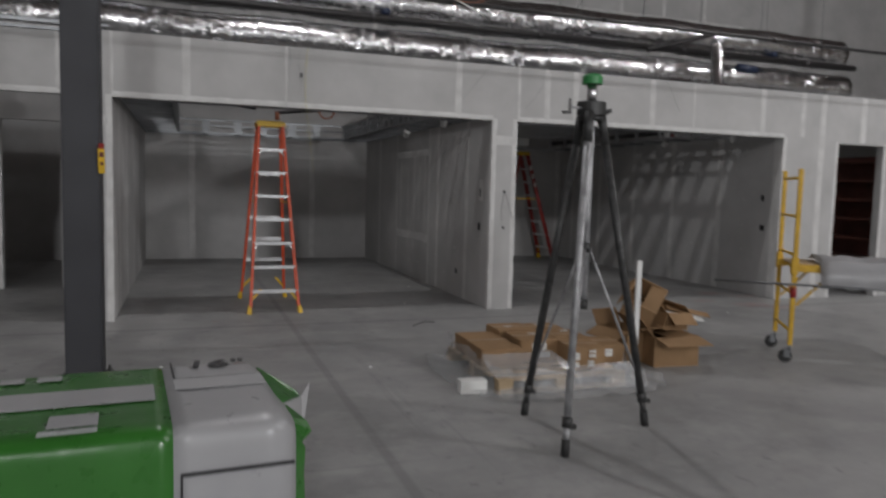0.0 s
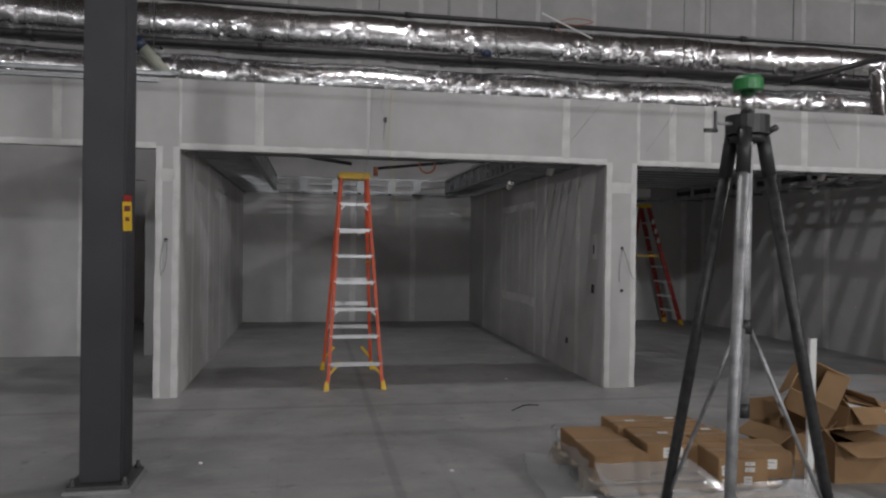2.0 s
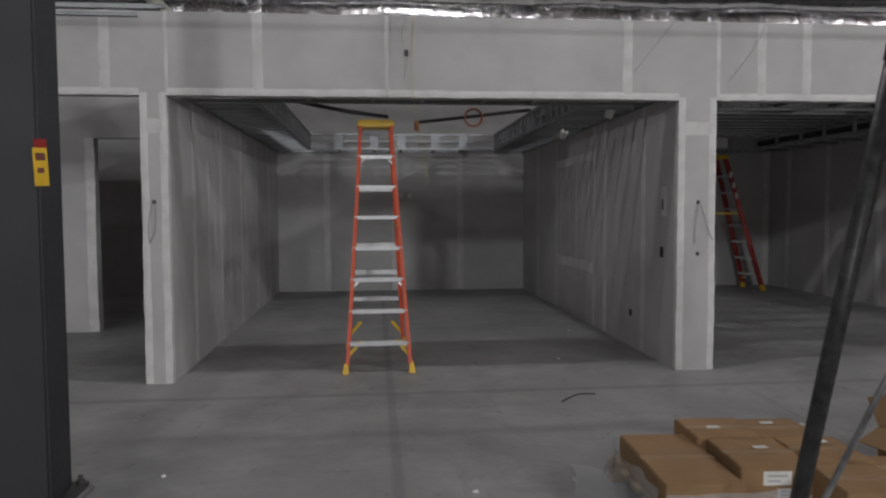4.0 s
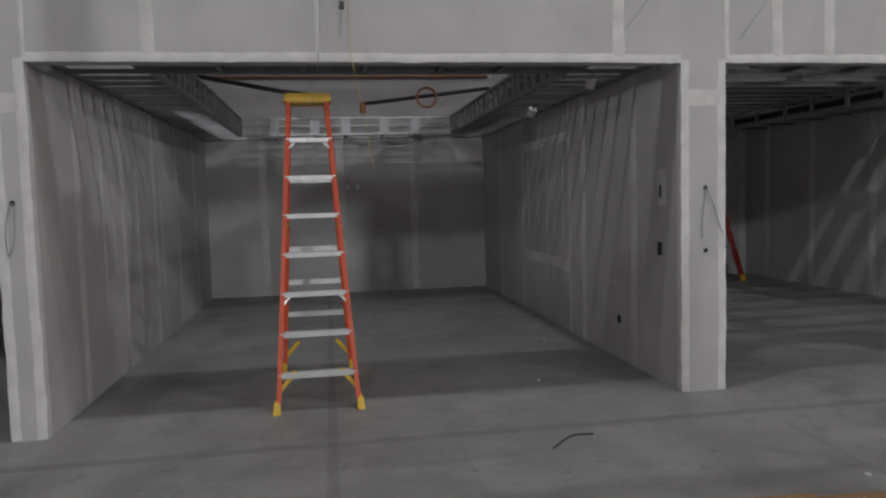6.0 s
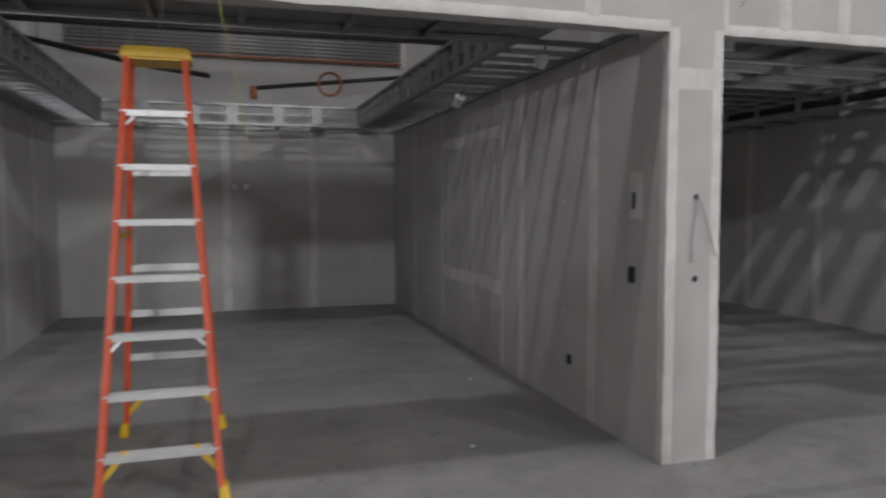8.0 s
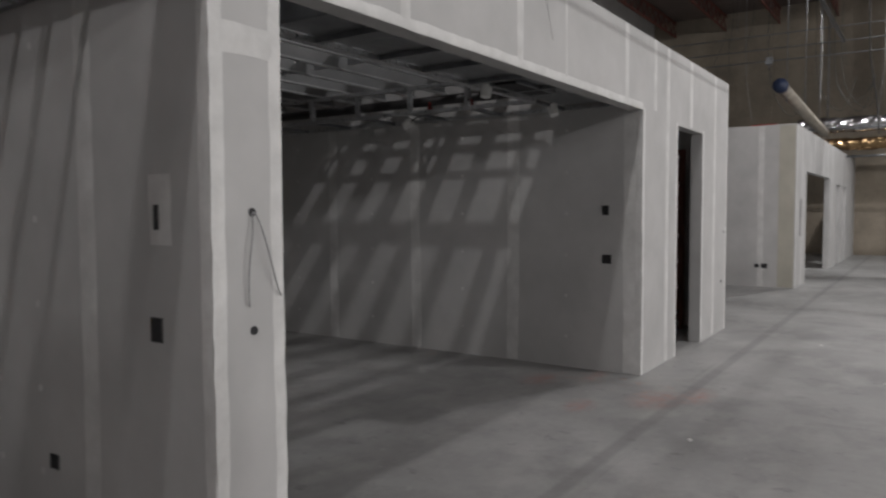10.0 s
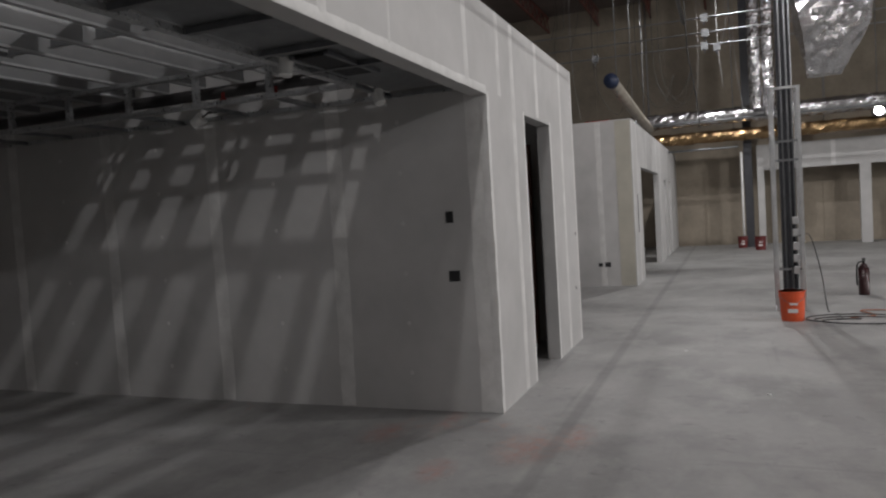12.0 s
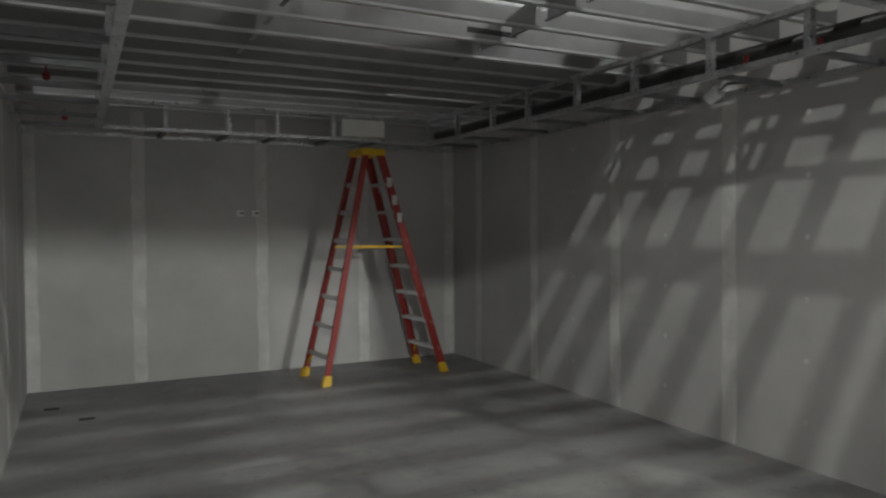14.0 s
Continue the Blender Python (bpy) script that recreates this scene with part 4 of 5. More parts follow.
flex = tagged(tubes("flex_duct", [curve_pts([(4.95, 1.6, 3.15), (5.05, 1.9, 3.55), (5.2, 2.1, 4.0), (5.25, 2.2, 4.3)])], 0.11, FOIL, seg=16), "short foil flex duct rising to the main duct", "duct")
tubes("blue_end", [[(5.35, 1.75, 3.78), (5.75, 1.75, 3.76)]], 0.07, BLUEP, flex, "blue film on an open pipe end")
tagged(tubes("brace_pipe", [[(3.6, 1.9, 3.95), (5.0, 1.8, 4.35)]], 0.045, BLACKPIPE), "dark sloping brace pipe beside the ducts", "pipe")
for x in (-0.72, 7.0):
    tagged(tubes("capped_pipe", [[(x, 2.85, 4.3), (x, 2.62, 4.28)]], 0.06, BLUEP, seg=14), "pipe end capped with blue film", "pipe cap")
flb = tagged(tubes("wrapped_pipe", [[(-5.25, 2.0, 3.93), (-4.94, 1.95, 3.6), (-4.9, 1.9, 3.2)]], 0.07, GREYPIPE, seg=14), "grey-green wrapped pipe sloping above the header", "pipe")
tubes("blue_end", [[(-5.32, 2.0, 4.0), (-5.22, 2.0, 3.9)]], 0.08, BLUEP, flb, "blue film over the pipe end")
tubes("hanger_rod", [[(-5.1, 1.98, 3.8), (-5.1, 1.98, 8.6)]], 0.006, GALV, flb, seg=6)
for k in range(4):
    s = thing("loose_stud", pose(-9.4 + 0.06 * k, -0.03 + 0.05 * k, 3.03 + 0.02 * k + (0.1 if k > 1 else 0.05)), "galvanised stud lying along the header top", "steel stud", "loose studs")
    boxes("web", [(0, 4.75, 0, 0.045, 0, 0.0025)], GALV, s)
    boxes("flange", [(0, 4.75, 0, 0.0025, 0.0025, 0.032), (0, 4.75, 0.0425, 0.045, 0.0025, 0.032)], GALV, s)
    boxes("clip_bracket", [(4.6, 4.7, 0.045, 0.16, -0.004, -0.001)], GALV, s)

# ---- things on the hall floor ----


def carton(m, sx, sy, sz, label, flaps=None, labels=(), group="cartons on the pallet"):
    """A corrugated carton: closed with a taped lid, or open with four flaps at given angles."""
    c = thing("carton", m, label, "carton", group)
    t = 0.006
    if flaps is None:
        b = boxes("body", [(-sx / 2, sx / 2, -sy / 2, sy / 2, 0, sz)], CARD, c, bevel=0.006)
        boxes("packing_tape", [(-sx / 2 - 0.001, sx / 2 + 0.001, -0.03, 0.03, sz + 0.0005, sz + 0.002)], CARDTAPE, b, "brown packing tape")
        boxes("lid_seam", [(-sx / 2 + 0.004, sx / 2 - 0.004, 0.034, 0.037, sz + 0.0002, sz + 0.001)], CARDIN, b)
    else:
        boxes("body", [(-sx / 2, sx / 2, -sy / 2, -sy / 2 + t, 0, sz), (-sx / 2, sx / 2, sy / 2 - t, sy / 2, 0, sz),
                       (-sx / 2, -sx / 2 + t, -sy / 2 + t, sy / 2 - t, 0, sz), (sx / 2 - t, sx / 2, -sy / 2 + t, sy / 2 - t, 0, sz),
                       (-sx / 2 + t, sx / 2 - t, -sy / 2 + t, sy / 2 - t, 0, t)], CARD, c)
        for (px, py, turn, w), a in zip(((0, -sy / 2, 0, sx), (sx / 2, 0, 90, sy), (0, sy / 2, 180, sx), (-sx / 2, 0, 270, sy)), flaps):
            bm = bmesh.new()
            bm_box(bm, -w / 2 + 0.004, w / 2 - 0.004, -t / 2, t / 2, 0, min(sx, sy, sz * 1.6) * 0.5,
                   pose(px, py, sz, 0, 0, turn) @ pose(0, 0, 0, a, 0, 0))
            part("flap", bm, CARD, c)
    for lx, lz, w, h in labels:
        boxes("paper_label", [(lx - w / 2, lx + w / 2, -sy / 2 - 0.002, -sy / 2 - 0.0005, lz - h / 2, lz + h / 2)], PAPER, c, "white printed label")
        for d in ((lx - w * 0.35, lx + w * 0.35, -sy / 2 - 0.003, -sy / 2 - 0.0022, lz + h * 0.1, lz + h * 0.25),
                  (lx - w * 0.35, lx + w * 0.1, -sy / 2 - 0.003, -sy / 2 - 0.0022, lz - h * 0.25, lz - h * 0.12)):
            boxes("print_line", [d], GREYINK, c)
    return c


pal = thing("pallet", pose(-0.9, -3.07, 0, 0, 0, -1), "pale pine pallet under the cartons", "pallet")
for k in range(7):
    boxes("deck_board", [(-0.56, 0.56, -0.6 + 0.18 * k, -0.5 + 0.18 * k, 0.098, 0.116)], PINE, pal, bevel=0.002)
for y in (-0.55, 0.0, 0.55):
    for x in (-0.49, 0.0, 0.49):
        boxes("block", [(x - 0.06, x + 0.06, y - 0.045, y + 0.045, 0.018, 0.098)], PINE, pal, bevel=0.003)
    boxes("bottom_board", [(-0.56, 0.56, y - 0.045, y + 0.045, 0, 0.018)], PINE, pal, bevel=0.002)
PZ = 0.117
carton(pose(-1.25, -2.92, PZ, 0, 0, -3), 0.36, 0.72, 0.145, "low closed brown carton wrapped in torn film on the pallet")
carton(pose(-0.9, -2.62, PZ, 0, 0, -3), 0.34, 0.34, 0.19, "closed brown cardboard carton taped on top, on the pallet")
carton(pose(-0.58, -2.65, PZ, 0, 0, -3), 0.31, 0.32, 0.187, "closed brown cardboard carton taped on top, on the pallet")
carton(pose(-0.88, -3.0, PZ, 0, 0, -4), 0.34, 0.4, 0.185, "closed brown carton with white labels on the pallet", None, ((0.0, 0.13, 0.13, 0.065), (0.05, 0.06, 0.1, 0.045)))
carton(pose(-0.54, -2.98, PZ, 0, 0, -4), 0.31, 0.36, 0.182, "closed brown cardboard carton on the pallet")
carton(pose(-0.6, -3.36, PZ, 0, 0, -8), 0.3, 0.36, 0.18, "closed brown carton with several small white labels on the pallet", None,
       ((-0.1, 0.11, 0.06, 0.06), (0.04, 0.15, 0.06, 0.02), (0.04, 0.115, 0.06, 0.025), (0.03, 0.05, 0.05, 0.05), (-0.1, 0.04, 0.05, 0.04)))
carton(pose(-0.3, -3.22, PZ, 0, 0, -10), 0.26, 0.34, 0.16, "closed brown carton with a white label on the pallet", None, ((-0.03, 0.09, 0.12, 0.06),))
for k, (lx, ly) in enumerate(((-0.92, -2.62), (-0.6, -2.58), (-0.84, -2.95), (-0.5, -2.9))):
    tagged(boxes("paper_scrap", [(lx - 0.035, lx + 0.035, ly - 0.02, ly + 0.02, PZ + 0.1925 - 0.003 * (k > 1), PZ + 0.194 - 0.003 * (k > 1))], PAPER), "small white paper scrap on a carton lid", "paper", "paper scraps")
carton(pose(0.5, -3.0, 0, 0, 0, -4), 0.46, 0.46, 0.27, "brown cardboard carton lying open with its flaps spread on the floor", (100, -100, 60, 40), group="discarded cartons")
carton(pose(0.18, -2.84, 0, 0, 0, 12), 0.32, 0.4, 0.3, "brown cardboard carton lying open beside another", (70, 60, 30, 115), group="discarded cartons")
carton(pose(0.6, -2.8, 0.3, 8, 6, 20), 0.4, 0.36, 0.17, "brown cardboard carton tipped on the pile", (130, -60, 40, 60), group="discarded cartons")
carton(pose(0.3, -2.9, 0.47, 30, -38, 30), 0.3, 0.3, 0.25, "brown cardboard carton tipped open on its side over the pile", (-100, 150, 160, 150), group="discarded cartons")
sheet = thing("cardboard_sheet", pose(0.9, -2.84, 0.42, 14, 10, -18), "loose strip of flattened brown cardboard on the pile", "cardboard")
boxes("strip", [(-0.22, 0.2, -0.05, 0.05, 0, 0.012)], CARD, sheet)
boxes("white_edge", [(-0.3, 0.12, -0.14, -0.06, -0.02, -0.008)], PAPER, sheet, "white paper-faced strip")
wb = thing("small_box", pose(-1.635, -3.54, 0, 0, 0, -3), "small plain white cardboard box on the floor", "box")
boxes("body", [(-0.105, 0.105, -0.05, 0.05, 0, 0.105)], PAPER, wb, bevel=0.004)
pv = thing("vinyl_strip", pose(-0.15, -3.5, 0, 0, 0.5, 0), "white vinyl channel leaning upright against the cartons", "vinyl strip")
boxes("face", [(-0.022, 0.022, 0, 0.003, 0, 1.0)], PVC, pv)
boxes("lip", [(-0.022, -0.019, 0.003, 0.022, 0, 1.0), (0.019, 0.022, 0.003, 0.022, 0, 1.0)], PVC, pv)


def film_sheet():
    """Torn stretch film slumped round the foot of the pallet load."""
    f = thing("stretch_film", pose(0, 0, 0), "torn clear stretch film slumped round the pallet", "plastic film")
    rnd = random.Random(9)
    path = curve_pts([(-1.45, -2.45), (-1.5, -2.9), (-1.49, -3.4), (-1.3, -3.7), (-0.8, -3.71), (-0.4, -3.72), (-0.16, -3.55), (-0.1, -3.1)], 7)
    path = [Vector((p[0], p[1], 0)) for p in [(q.x, q.y) for q in path]] if path and len(path[0]) == 3 else [Vector((p[0], p[1], 0)) for p in path]
    bm = bmesh.new()
    rows = []
    n = len(path)
    for i, p in enumerate(path):
        k = i / (n - 1)
        h = 0.27 - 0.12 * math.sin(min(1, k * 1.7) * math.pi / 2) + 0.22 * max(0, k - 0.6) + rnd.uniform(-0.02, 0.02)
        c = Vector((-0.9, -3.07, 0))
        inw = (c - p).normalized()
        row = []
        for j in range(7):
            u = j / 6
            if u < 0.35:
                out, z = 0.22 * (1 - u / 0.35), 0.006 + 0.018 * rnd.random()
            else:
                out, z = -0.05 * (u - 0.35), h * (u - 0.35) / 0.65
            row.append(bm.verts.new(p - inw * (out + rnd.uniform(-0.03, 0.03)) + Vector((rnd.uniform(-0.02, 0.02), 0, z + rnd.uniform(0, 0.02)))))
        rows.append(row)
    for u, v in zip(rows, rows[1:]):
        for j in range(6):
            bm.faces.new((u[j], u[j + 1], v[j + 1], v[j]))
    part("sheet", bm, FILM, f, smooth=True)
    bm = bmesh.new()
    rows = []
    for i in range(27):
        x = -1.46 + 1.26 * i / 26
        row = []
        for j in range(9):
            u = j / 8
            y = (-3.3 - 0.46 * u if x < -0.82 else -3.575 - 0.2 * u) + 0.03 * noise.noise(Vector((x * 3, u * 3, 7)))
            z = (0.21 if x < -0.82 else 0.15) * (1 - u) ** 1.4 + 0.02 + 0.05 * noise.noise(Vector((x * 5, u * 4, 2))) * (0.3 + u)
            row.append(bm.verts.new((x, y, max(0.125 if u < 0.7 else 0.015, z))))
        rows.append(row)
    for u, v in zip(rows, rows[1:]):
        for j in range(8):
            bm.faces.new((u[j], u[j + 1], v[j + 1], v[j]))
    part("drape", bm, FILM, f, "crumpled film drawn over the pallet edge", smooth=True)


film_sheet()


def tripod():
    """A builder's elevating tripod: black and silver legs, centre column, gear head with crank."""
    t = thing("tripod", pose(-1.33, -4.6, 0), "tall aluminium surveying tripod with black legs and a crank", "tripod")
    feet = ((-0.155, 0.46), (0.54, 0.04), (-0.27, -0.32))
    for i, (fx, fy) in enumerate(feet):
        d = Vector((fx, fy, 0)).normalized()
        top = d * 0.075 + Vector((0, 0, 2.03))
        foot = Vector((fx, fy, 0.03))
        knee = top.lerp(foot, 0.5)
        low = top.lerp(foot, 0.93)
        socket = top.lerp(foot, 0.085)
        tubes("leg_socket", [[top + Vector((0, 0, 0.02)), socket]], 0.03, BLACKP, t, "black cast leg socket")
        leg = tubes("leg", [[socket, low]], 0.026 if i < 2 else 0.023, LEGBLACK if i < 2 else TRIPODM, t, "black painted leg tube" if i < 2 else "silver leg tube")
        tubes("inner_leg", [[low, top.lerp(foot, 0.97)]], 0.021 if i < 2 else 0.019, LEGBLACK if i < 2 else TRIPODM, leg)
        tubes("clamp", [[top.lerp(foot, 0.9), top.lerp(foot, 0.93)]], 0.032, BLACKP, leg)
        boxes("wing_knob", [(low.x + 0.02, low.x + 0.06, low.y - 0.012, low.y + 0.012, low.z - 0.015, low.z + 0.015)], BLACKP, leg, bevel=0.004)
        tubes("rubber_foot", [[top.lerp(foot, 0.965), (fx, fy, 0.0)]], 0.026, RUBBER, leg)
        br = top.lerp(foot, 0.86)
        tubes("brace", [[d * 0.03 + Vector((0, 0, 1.2)), br]], 0.009, TRIPODM, t, "thin silver spreader brace", 8)
    tubes("centre_column", [[(0, 0, 0.86), (0, 0, 2.2)]], 0.026, TRIPODM, t, "silver elevating column")
    tubes("column_tip", [[(0, 0, 0.82), (0, 0, 0.88)]], 0.03, BLACKP, t)
    tubes("brace_collar", [[(0, 0, 1.18), (0, 0, 1.24)]], 0.034, BLACKP, t)
    bm = bmesh.new()
    bm_tube(bm, [(0, 0, 2.03), (0, 0, 2.045), (0, 0, 2.095), (0, 0, 2.11)], 0.09, 22)
    head = part("gear_head", bm, BLACKP, t, "black gear housing")
    tubes("head_plate", [[(0, 0, 2.0), (0, 0, 2.03)]], 0.072, BLACKP, head, seg=22)
    tubes("crank_shaft", [[(-0.08, -0.02, 2.07), (-0.17, -0.04, 2.07)]], 0.008, TRIPODM, head, seg=8)
    boxes("crank_arm", [(-0.182, -0.168, -0.05, -0.038, 2.03, 2.12)], PLATE, head, bevel=0.004)
    tubes("crank_handle", [[(-0.17, -0.045, 2.036), (-0.23, -0.055, 2.033)]], 0.009, PLATE, head)
    tubes("lock_knob", [[(0.1, 0.0, 2.05), (0.14, 0.0, 2.07)]], 0.014, BLACKP, head)
    tubes("chrome_neck", [[(0, 0, 2.1), (0, 0, 2.23)]], 0.031, TAPEM, t, "bright chrome neck")
    bm = bmesh.new()
    bm_tube(bm, [(0, 0, 2.22), (0, 0, 2.23), (0, 0, 2.265)], 0.062, 24)
    bm_tube(bm, [(0, 0, 2.265), (0, 0, 2.28)], 0.062, 24, r_end=0.05)
    part("cap", bm, GREENCAP, t, "green protective cap")


tripod()


def scaffold():
    """A rolling work scaffold: two ladder frames, side rails, platform and casters."""
    s = thing("rolling_scaffold", pose(1.66, -3.36, 0, 0, 0, -34), "yellow steel rolling scaffold on casters with a cluttered platform", "scaffold")
    L, W, H = 1.8, 0.7, 1.82
    for x in (0, L):
        for y in (0, W):
            boxes("upright", [(x - 0.02, x + 0.02, y - 0.02, y + 0.02, 0.17, H)], SCAFF, s, bevel=0.004)
            c = tubes("caster_stem", [[(x, y, 0.11), (x, y, 0.19)]], 0.012, GALV, s)
            bm = bmesh.new()
            bm_tube(bm, [(x - 0.03, y + 0.02 - 0.016, 0.06), (x - 0.03, y + 0.02 + 0.016, 0.06)], 0.06, 18)
            w = part("wheel", bm, RUBBER, c, "black rubber caster wheel")
            boxes("fork", [(x - 0.045, x + 0.012, y + 0.038, y + 0.042, 0.05, 0.135), (x - 0.045, x + 0.012, y - 0.002, y + 0.002, 0.05, 0.135),
                           (x - 0.045, x + 0.012, y - 0.002, y + 0.042, 0.131, 0.135)], GALV, c)
        for k in range(5):
            z = 0.3 + 0.36 * k
            tubes("rung", [[(x, 0.02, z), (x, W - 0.02, z)]], 0.014, SCAFF, s, seg=8)
    for y in (0.0, W):
        boxes("side_rail", [(-0.03, L + 0.03, y - 0.016 + (0.036 if y == 0 else -0.036), y + 0.016 + (0.036 if y == 0 else -0.036), 0.86, 0.93)], SCAFF, s, bevel=0.004)
        for x in (-0.03, L - 0.03):
            boxes("rail_bracket", [(x, x + 0.06, y - 0.026, y + 0.026, 0.84, 0.99)], SCAFF, s, bevel=0.005)
        bm = bmesh.new()
        bm_bar(bm, (0.03, y, 0.55), (0.32, y, 0.86), 0.02, 0.02, (0, 1, 0))
        part("corner_brace", bm, SCAFF, s)
    boxes("platform", [(0.02, L - 0.02, 0.056, W - 0.056, 0.915, 0.935)], PINE, s, "plywood platform")
    tubes("red_sleeve", [[(0, 0, 0.62), (0, 0, 0.72)]], 0.03, REDP, s, "red locking sleeve")
    cloth = thing("plastic_sheet", pose(1.66, -3.36, 0.937, 0, 0, -34), "white plastic sheet and papers heaped on the scaffold platform", "sheet")
    rnd = random.Random(4)
    bm = bmesh.new()
    grid = []
    for i in range(19):
        row = []
        for j in range(9):
            x, y = 0.22 + 0.085 * i, -0.05 + 0.08 * j
            z = 0.012 + 0.05 * noise.noise(Vector((x * 4, y * 5, 1))) + 0.05 * rnd.random() * (0.1 < y < 0.6)
            if y < 0.05:
                z = -0.2 + rnd.uniform(-0.02, 0.02) if y < -0.02 else 0.03
            row.append(bm.verts.new((x, y - (0.02 if z < 0 else 0), max(z, 0.004) if z > -0.1 else z)))
        grid.append(row)
    for u, v in zip(grid, grid[1:]):
        for j in range(8):
            bm.faces.new((u[j], u[j + 1], v[j + 1], v[j]))
    ob = part("sheet", bm, WHITEBAG, cloth, smooth=True)
    ob.modifiers.new("thickness", "SOLIDIFY").thickness = 0.002
    rod = tagged(tubes("conduit_rod", [[(0.95, -3.12, 0.77), (3.2, -4.68, 0.75)]], 0.011, GALV, seg=8), "thin galvanised rod laid across the scaffold", "rod")


scaffold()


def se_pt(cx, cz, hx, hz, a, n=11.0):
    c, s = math.cos(a), math.sin(a)
    return cx + hx * math.copysign(abs(c) ** (2 / n), c), cz + hz * math.copysign(abs(s) ** (2 / n), s)


def words(text, size, m, material, parent, name="print"):
    """Flat lettering as a mesh."""
    cu = bpy.data.curves.new(name, "FONT")
    cu.body, cu.size, cu.extrude, cu.offset = text, size, 0.001, 0.004
    tmp = bpy.data.objects.new("tmp_text", cu)
    me = bpy.data.meshes.new_from_object(tmp)
    bpy.data.objects.remove(tmp)
    me.materials.clear()
    me.materials.append(material)
    ob = new(name, me)
    ob.parent = parent
    ob.matrix_basis = m
    return ob


SLANT = Matrix(((1, 0.22, 0, 0), (0, 1, 0, 0), (0, 0, 1, 0), (0, 0, 0, 1)))


def insulation_bag(m, printed, label):
    """A plump film-wrapped bale of insulation: green film with a white end section."""
    b = thing("insulation_bale", m, label, "insulation bale", "insulation bales")
    hy, hz, seg = 0.57, 0.188, 44
    for nm, x0, x1, material in (("white_wrap", -0.39, 0.0, WHITEBAG), ("green_wrap", -1.85, -0.39, GREENBAG)):
        bm = bmesh.new()
        n = max(6, int((x1 - x0) / 0.05))
        rings = []
        for i in range(n + 1):
            x = x0 + (x1 - x0) * i / n
            pinch = 1 - 0.16 * max(0, 1 - (0 - x) / 0.07) ** 2 - 0.16 * max(0, 1 - (x + 1.85) / 0.07) ** 2
            ring = []
            for k in range(seg):
                y, z = se_pt(0, hz, hy * pinch, hz * pinch, 2 * math.pi * k / seg)
                w = 0.007 * noise.noise(Vector((x * 6, y * 7, z * 9))) + 0.004 * noise.noise(Vector((x * 19, y * 15, z * 17)))
                ring.append(bm.verts.new((x, y * (1 + w), max(0, z + w * (0 if z < 0.02 else 0.4)))))
            rings.append(ring)
        for u, v in zip(rings, rings[1:]):
            for k in range(seg):
                bm.faces.new((u[k], u[(k + 1) % seg], v[(k + 1) % seg], v[k]))
        bm.faces.new(rings[0][::-1])
        bm.faces.new(rings[-1])
        part(nm, bm, material, b, "white printed film" if nm[0] == "w" else "green printed film", smooth=True)
    # the gathered green end of the film
    bm = bmesh.new()
    rnd = random.Random(2)
    ring0, ring1 = [], []
    for k in range(24):
        y, z = se_pt(0, hz, hy * 0.8, hz * 0.8, 2 * math.pi * k / 24)
        ring0.append(bm.verts.new((0.0, y, z)))
        ring1.append(bm.verts.new((0.02 + rnd.uniform(0, 0.06), y * 0.85, hz + (z - hz) * 0.75 + rnd.uniform(-0.02, 0.02))))
    tip = bm.verts.new((0.05, 0, hz))
    for k in range(24):
        bm.faces.new((ring0[k], ring0[(k + 1) % 24], ring1[(k + 1) % 24], ring1[k]))
        bm.faces.new((ring1[k], ring1[(k + 1) % 24], tip))
    part("gathered_end", bm, GREENBAG, b, "gathered green film end")
    top = 2 * hz
    if printed:
        words("16\"", 0.2, pose(-0.31, 0.385, top + 0.004, 0, 0, 0) @ SLANT @ Matrix.Diagonal((0.85, 1.1, 1, 1)), INK, b, "size_print")
        boxes("print_rule", [(-0.36, -0.03, 0.17, 0.182, top + 0.0035, top + 0.005)], INK, b, "thin black printed rule")
        boxes("print_rule", [(-0.36, -0.352, 0.182, 0.52, top + 0.0035, top + 0.005)], INK, b, "thin black printed rule")
        bm = bmesh.new()
        fl = [bm.verts.new(p) for p in ((-0.012, 0.5, top - 0.02), (-0.012, -0.14, top - 0.025), (0.12, 0.16, top - 0.07), (0.115, 0.24, top - 0.06),
                                        (-0.012, 0.5, top - 0.09), (-0.012, -0.14, top - 0.11), (0.115, 0.16, top - 0.08), (0.11, 0.24, top - 0.075))]
        for q in ((0, 1, 2, 3), (7, 6, 5, 4), (0, 4, 5, 1), (1, 5, 6, 2), (2, 6, 7, 3), (3, 7, 4, 0)):
            bm.faces.new([fl[i] for i in q])
        flap = part("film_flap", bm, GREENBAG, b, "folded green film flap")
        bm = bmesh.new()
        fl = [bm.verts.new(p) for p in ((-0.008, -0.17, top - 0.035), (0.125, 0.17, top - 0.068), (0.18, 0.3, top - 0.05), (0.09, -0.06, top - 0.13))]
        bm.faces.new(fl)
        part("clear_tip", bm, WHITEBAG, flap, "pale torn film tip").modifiers.new("thickness", "SOLIDIFY").thickness = 0.003
        boxes("grey_panel", [(-0.36, -0.04, -0.02, 0.2, top + 0.0035, top + 0.005)], GREYINK, b, "grey printed panel")
        words("16\"", 0.16, pose(-0.31, -hy - 0.012, 0.1, 90, 0, 0) @ SLANT, INK, b, "size_print")
        boxes("label_frame", [(-0.37, -0.02, -hy - 0.009, -hy - 0.004, 0.272, 0.28), (-0.37, -0.363, -hy - 0.009, -hy - 0.004, 0.06, 0.272)], INK, b, "black label outline")
        boxes("white_band", [(-1.8, -0.43, -0.15, 0.11, top + 0.0035, top + 0.005)], WHITEBAG, b, "white printed band")
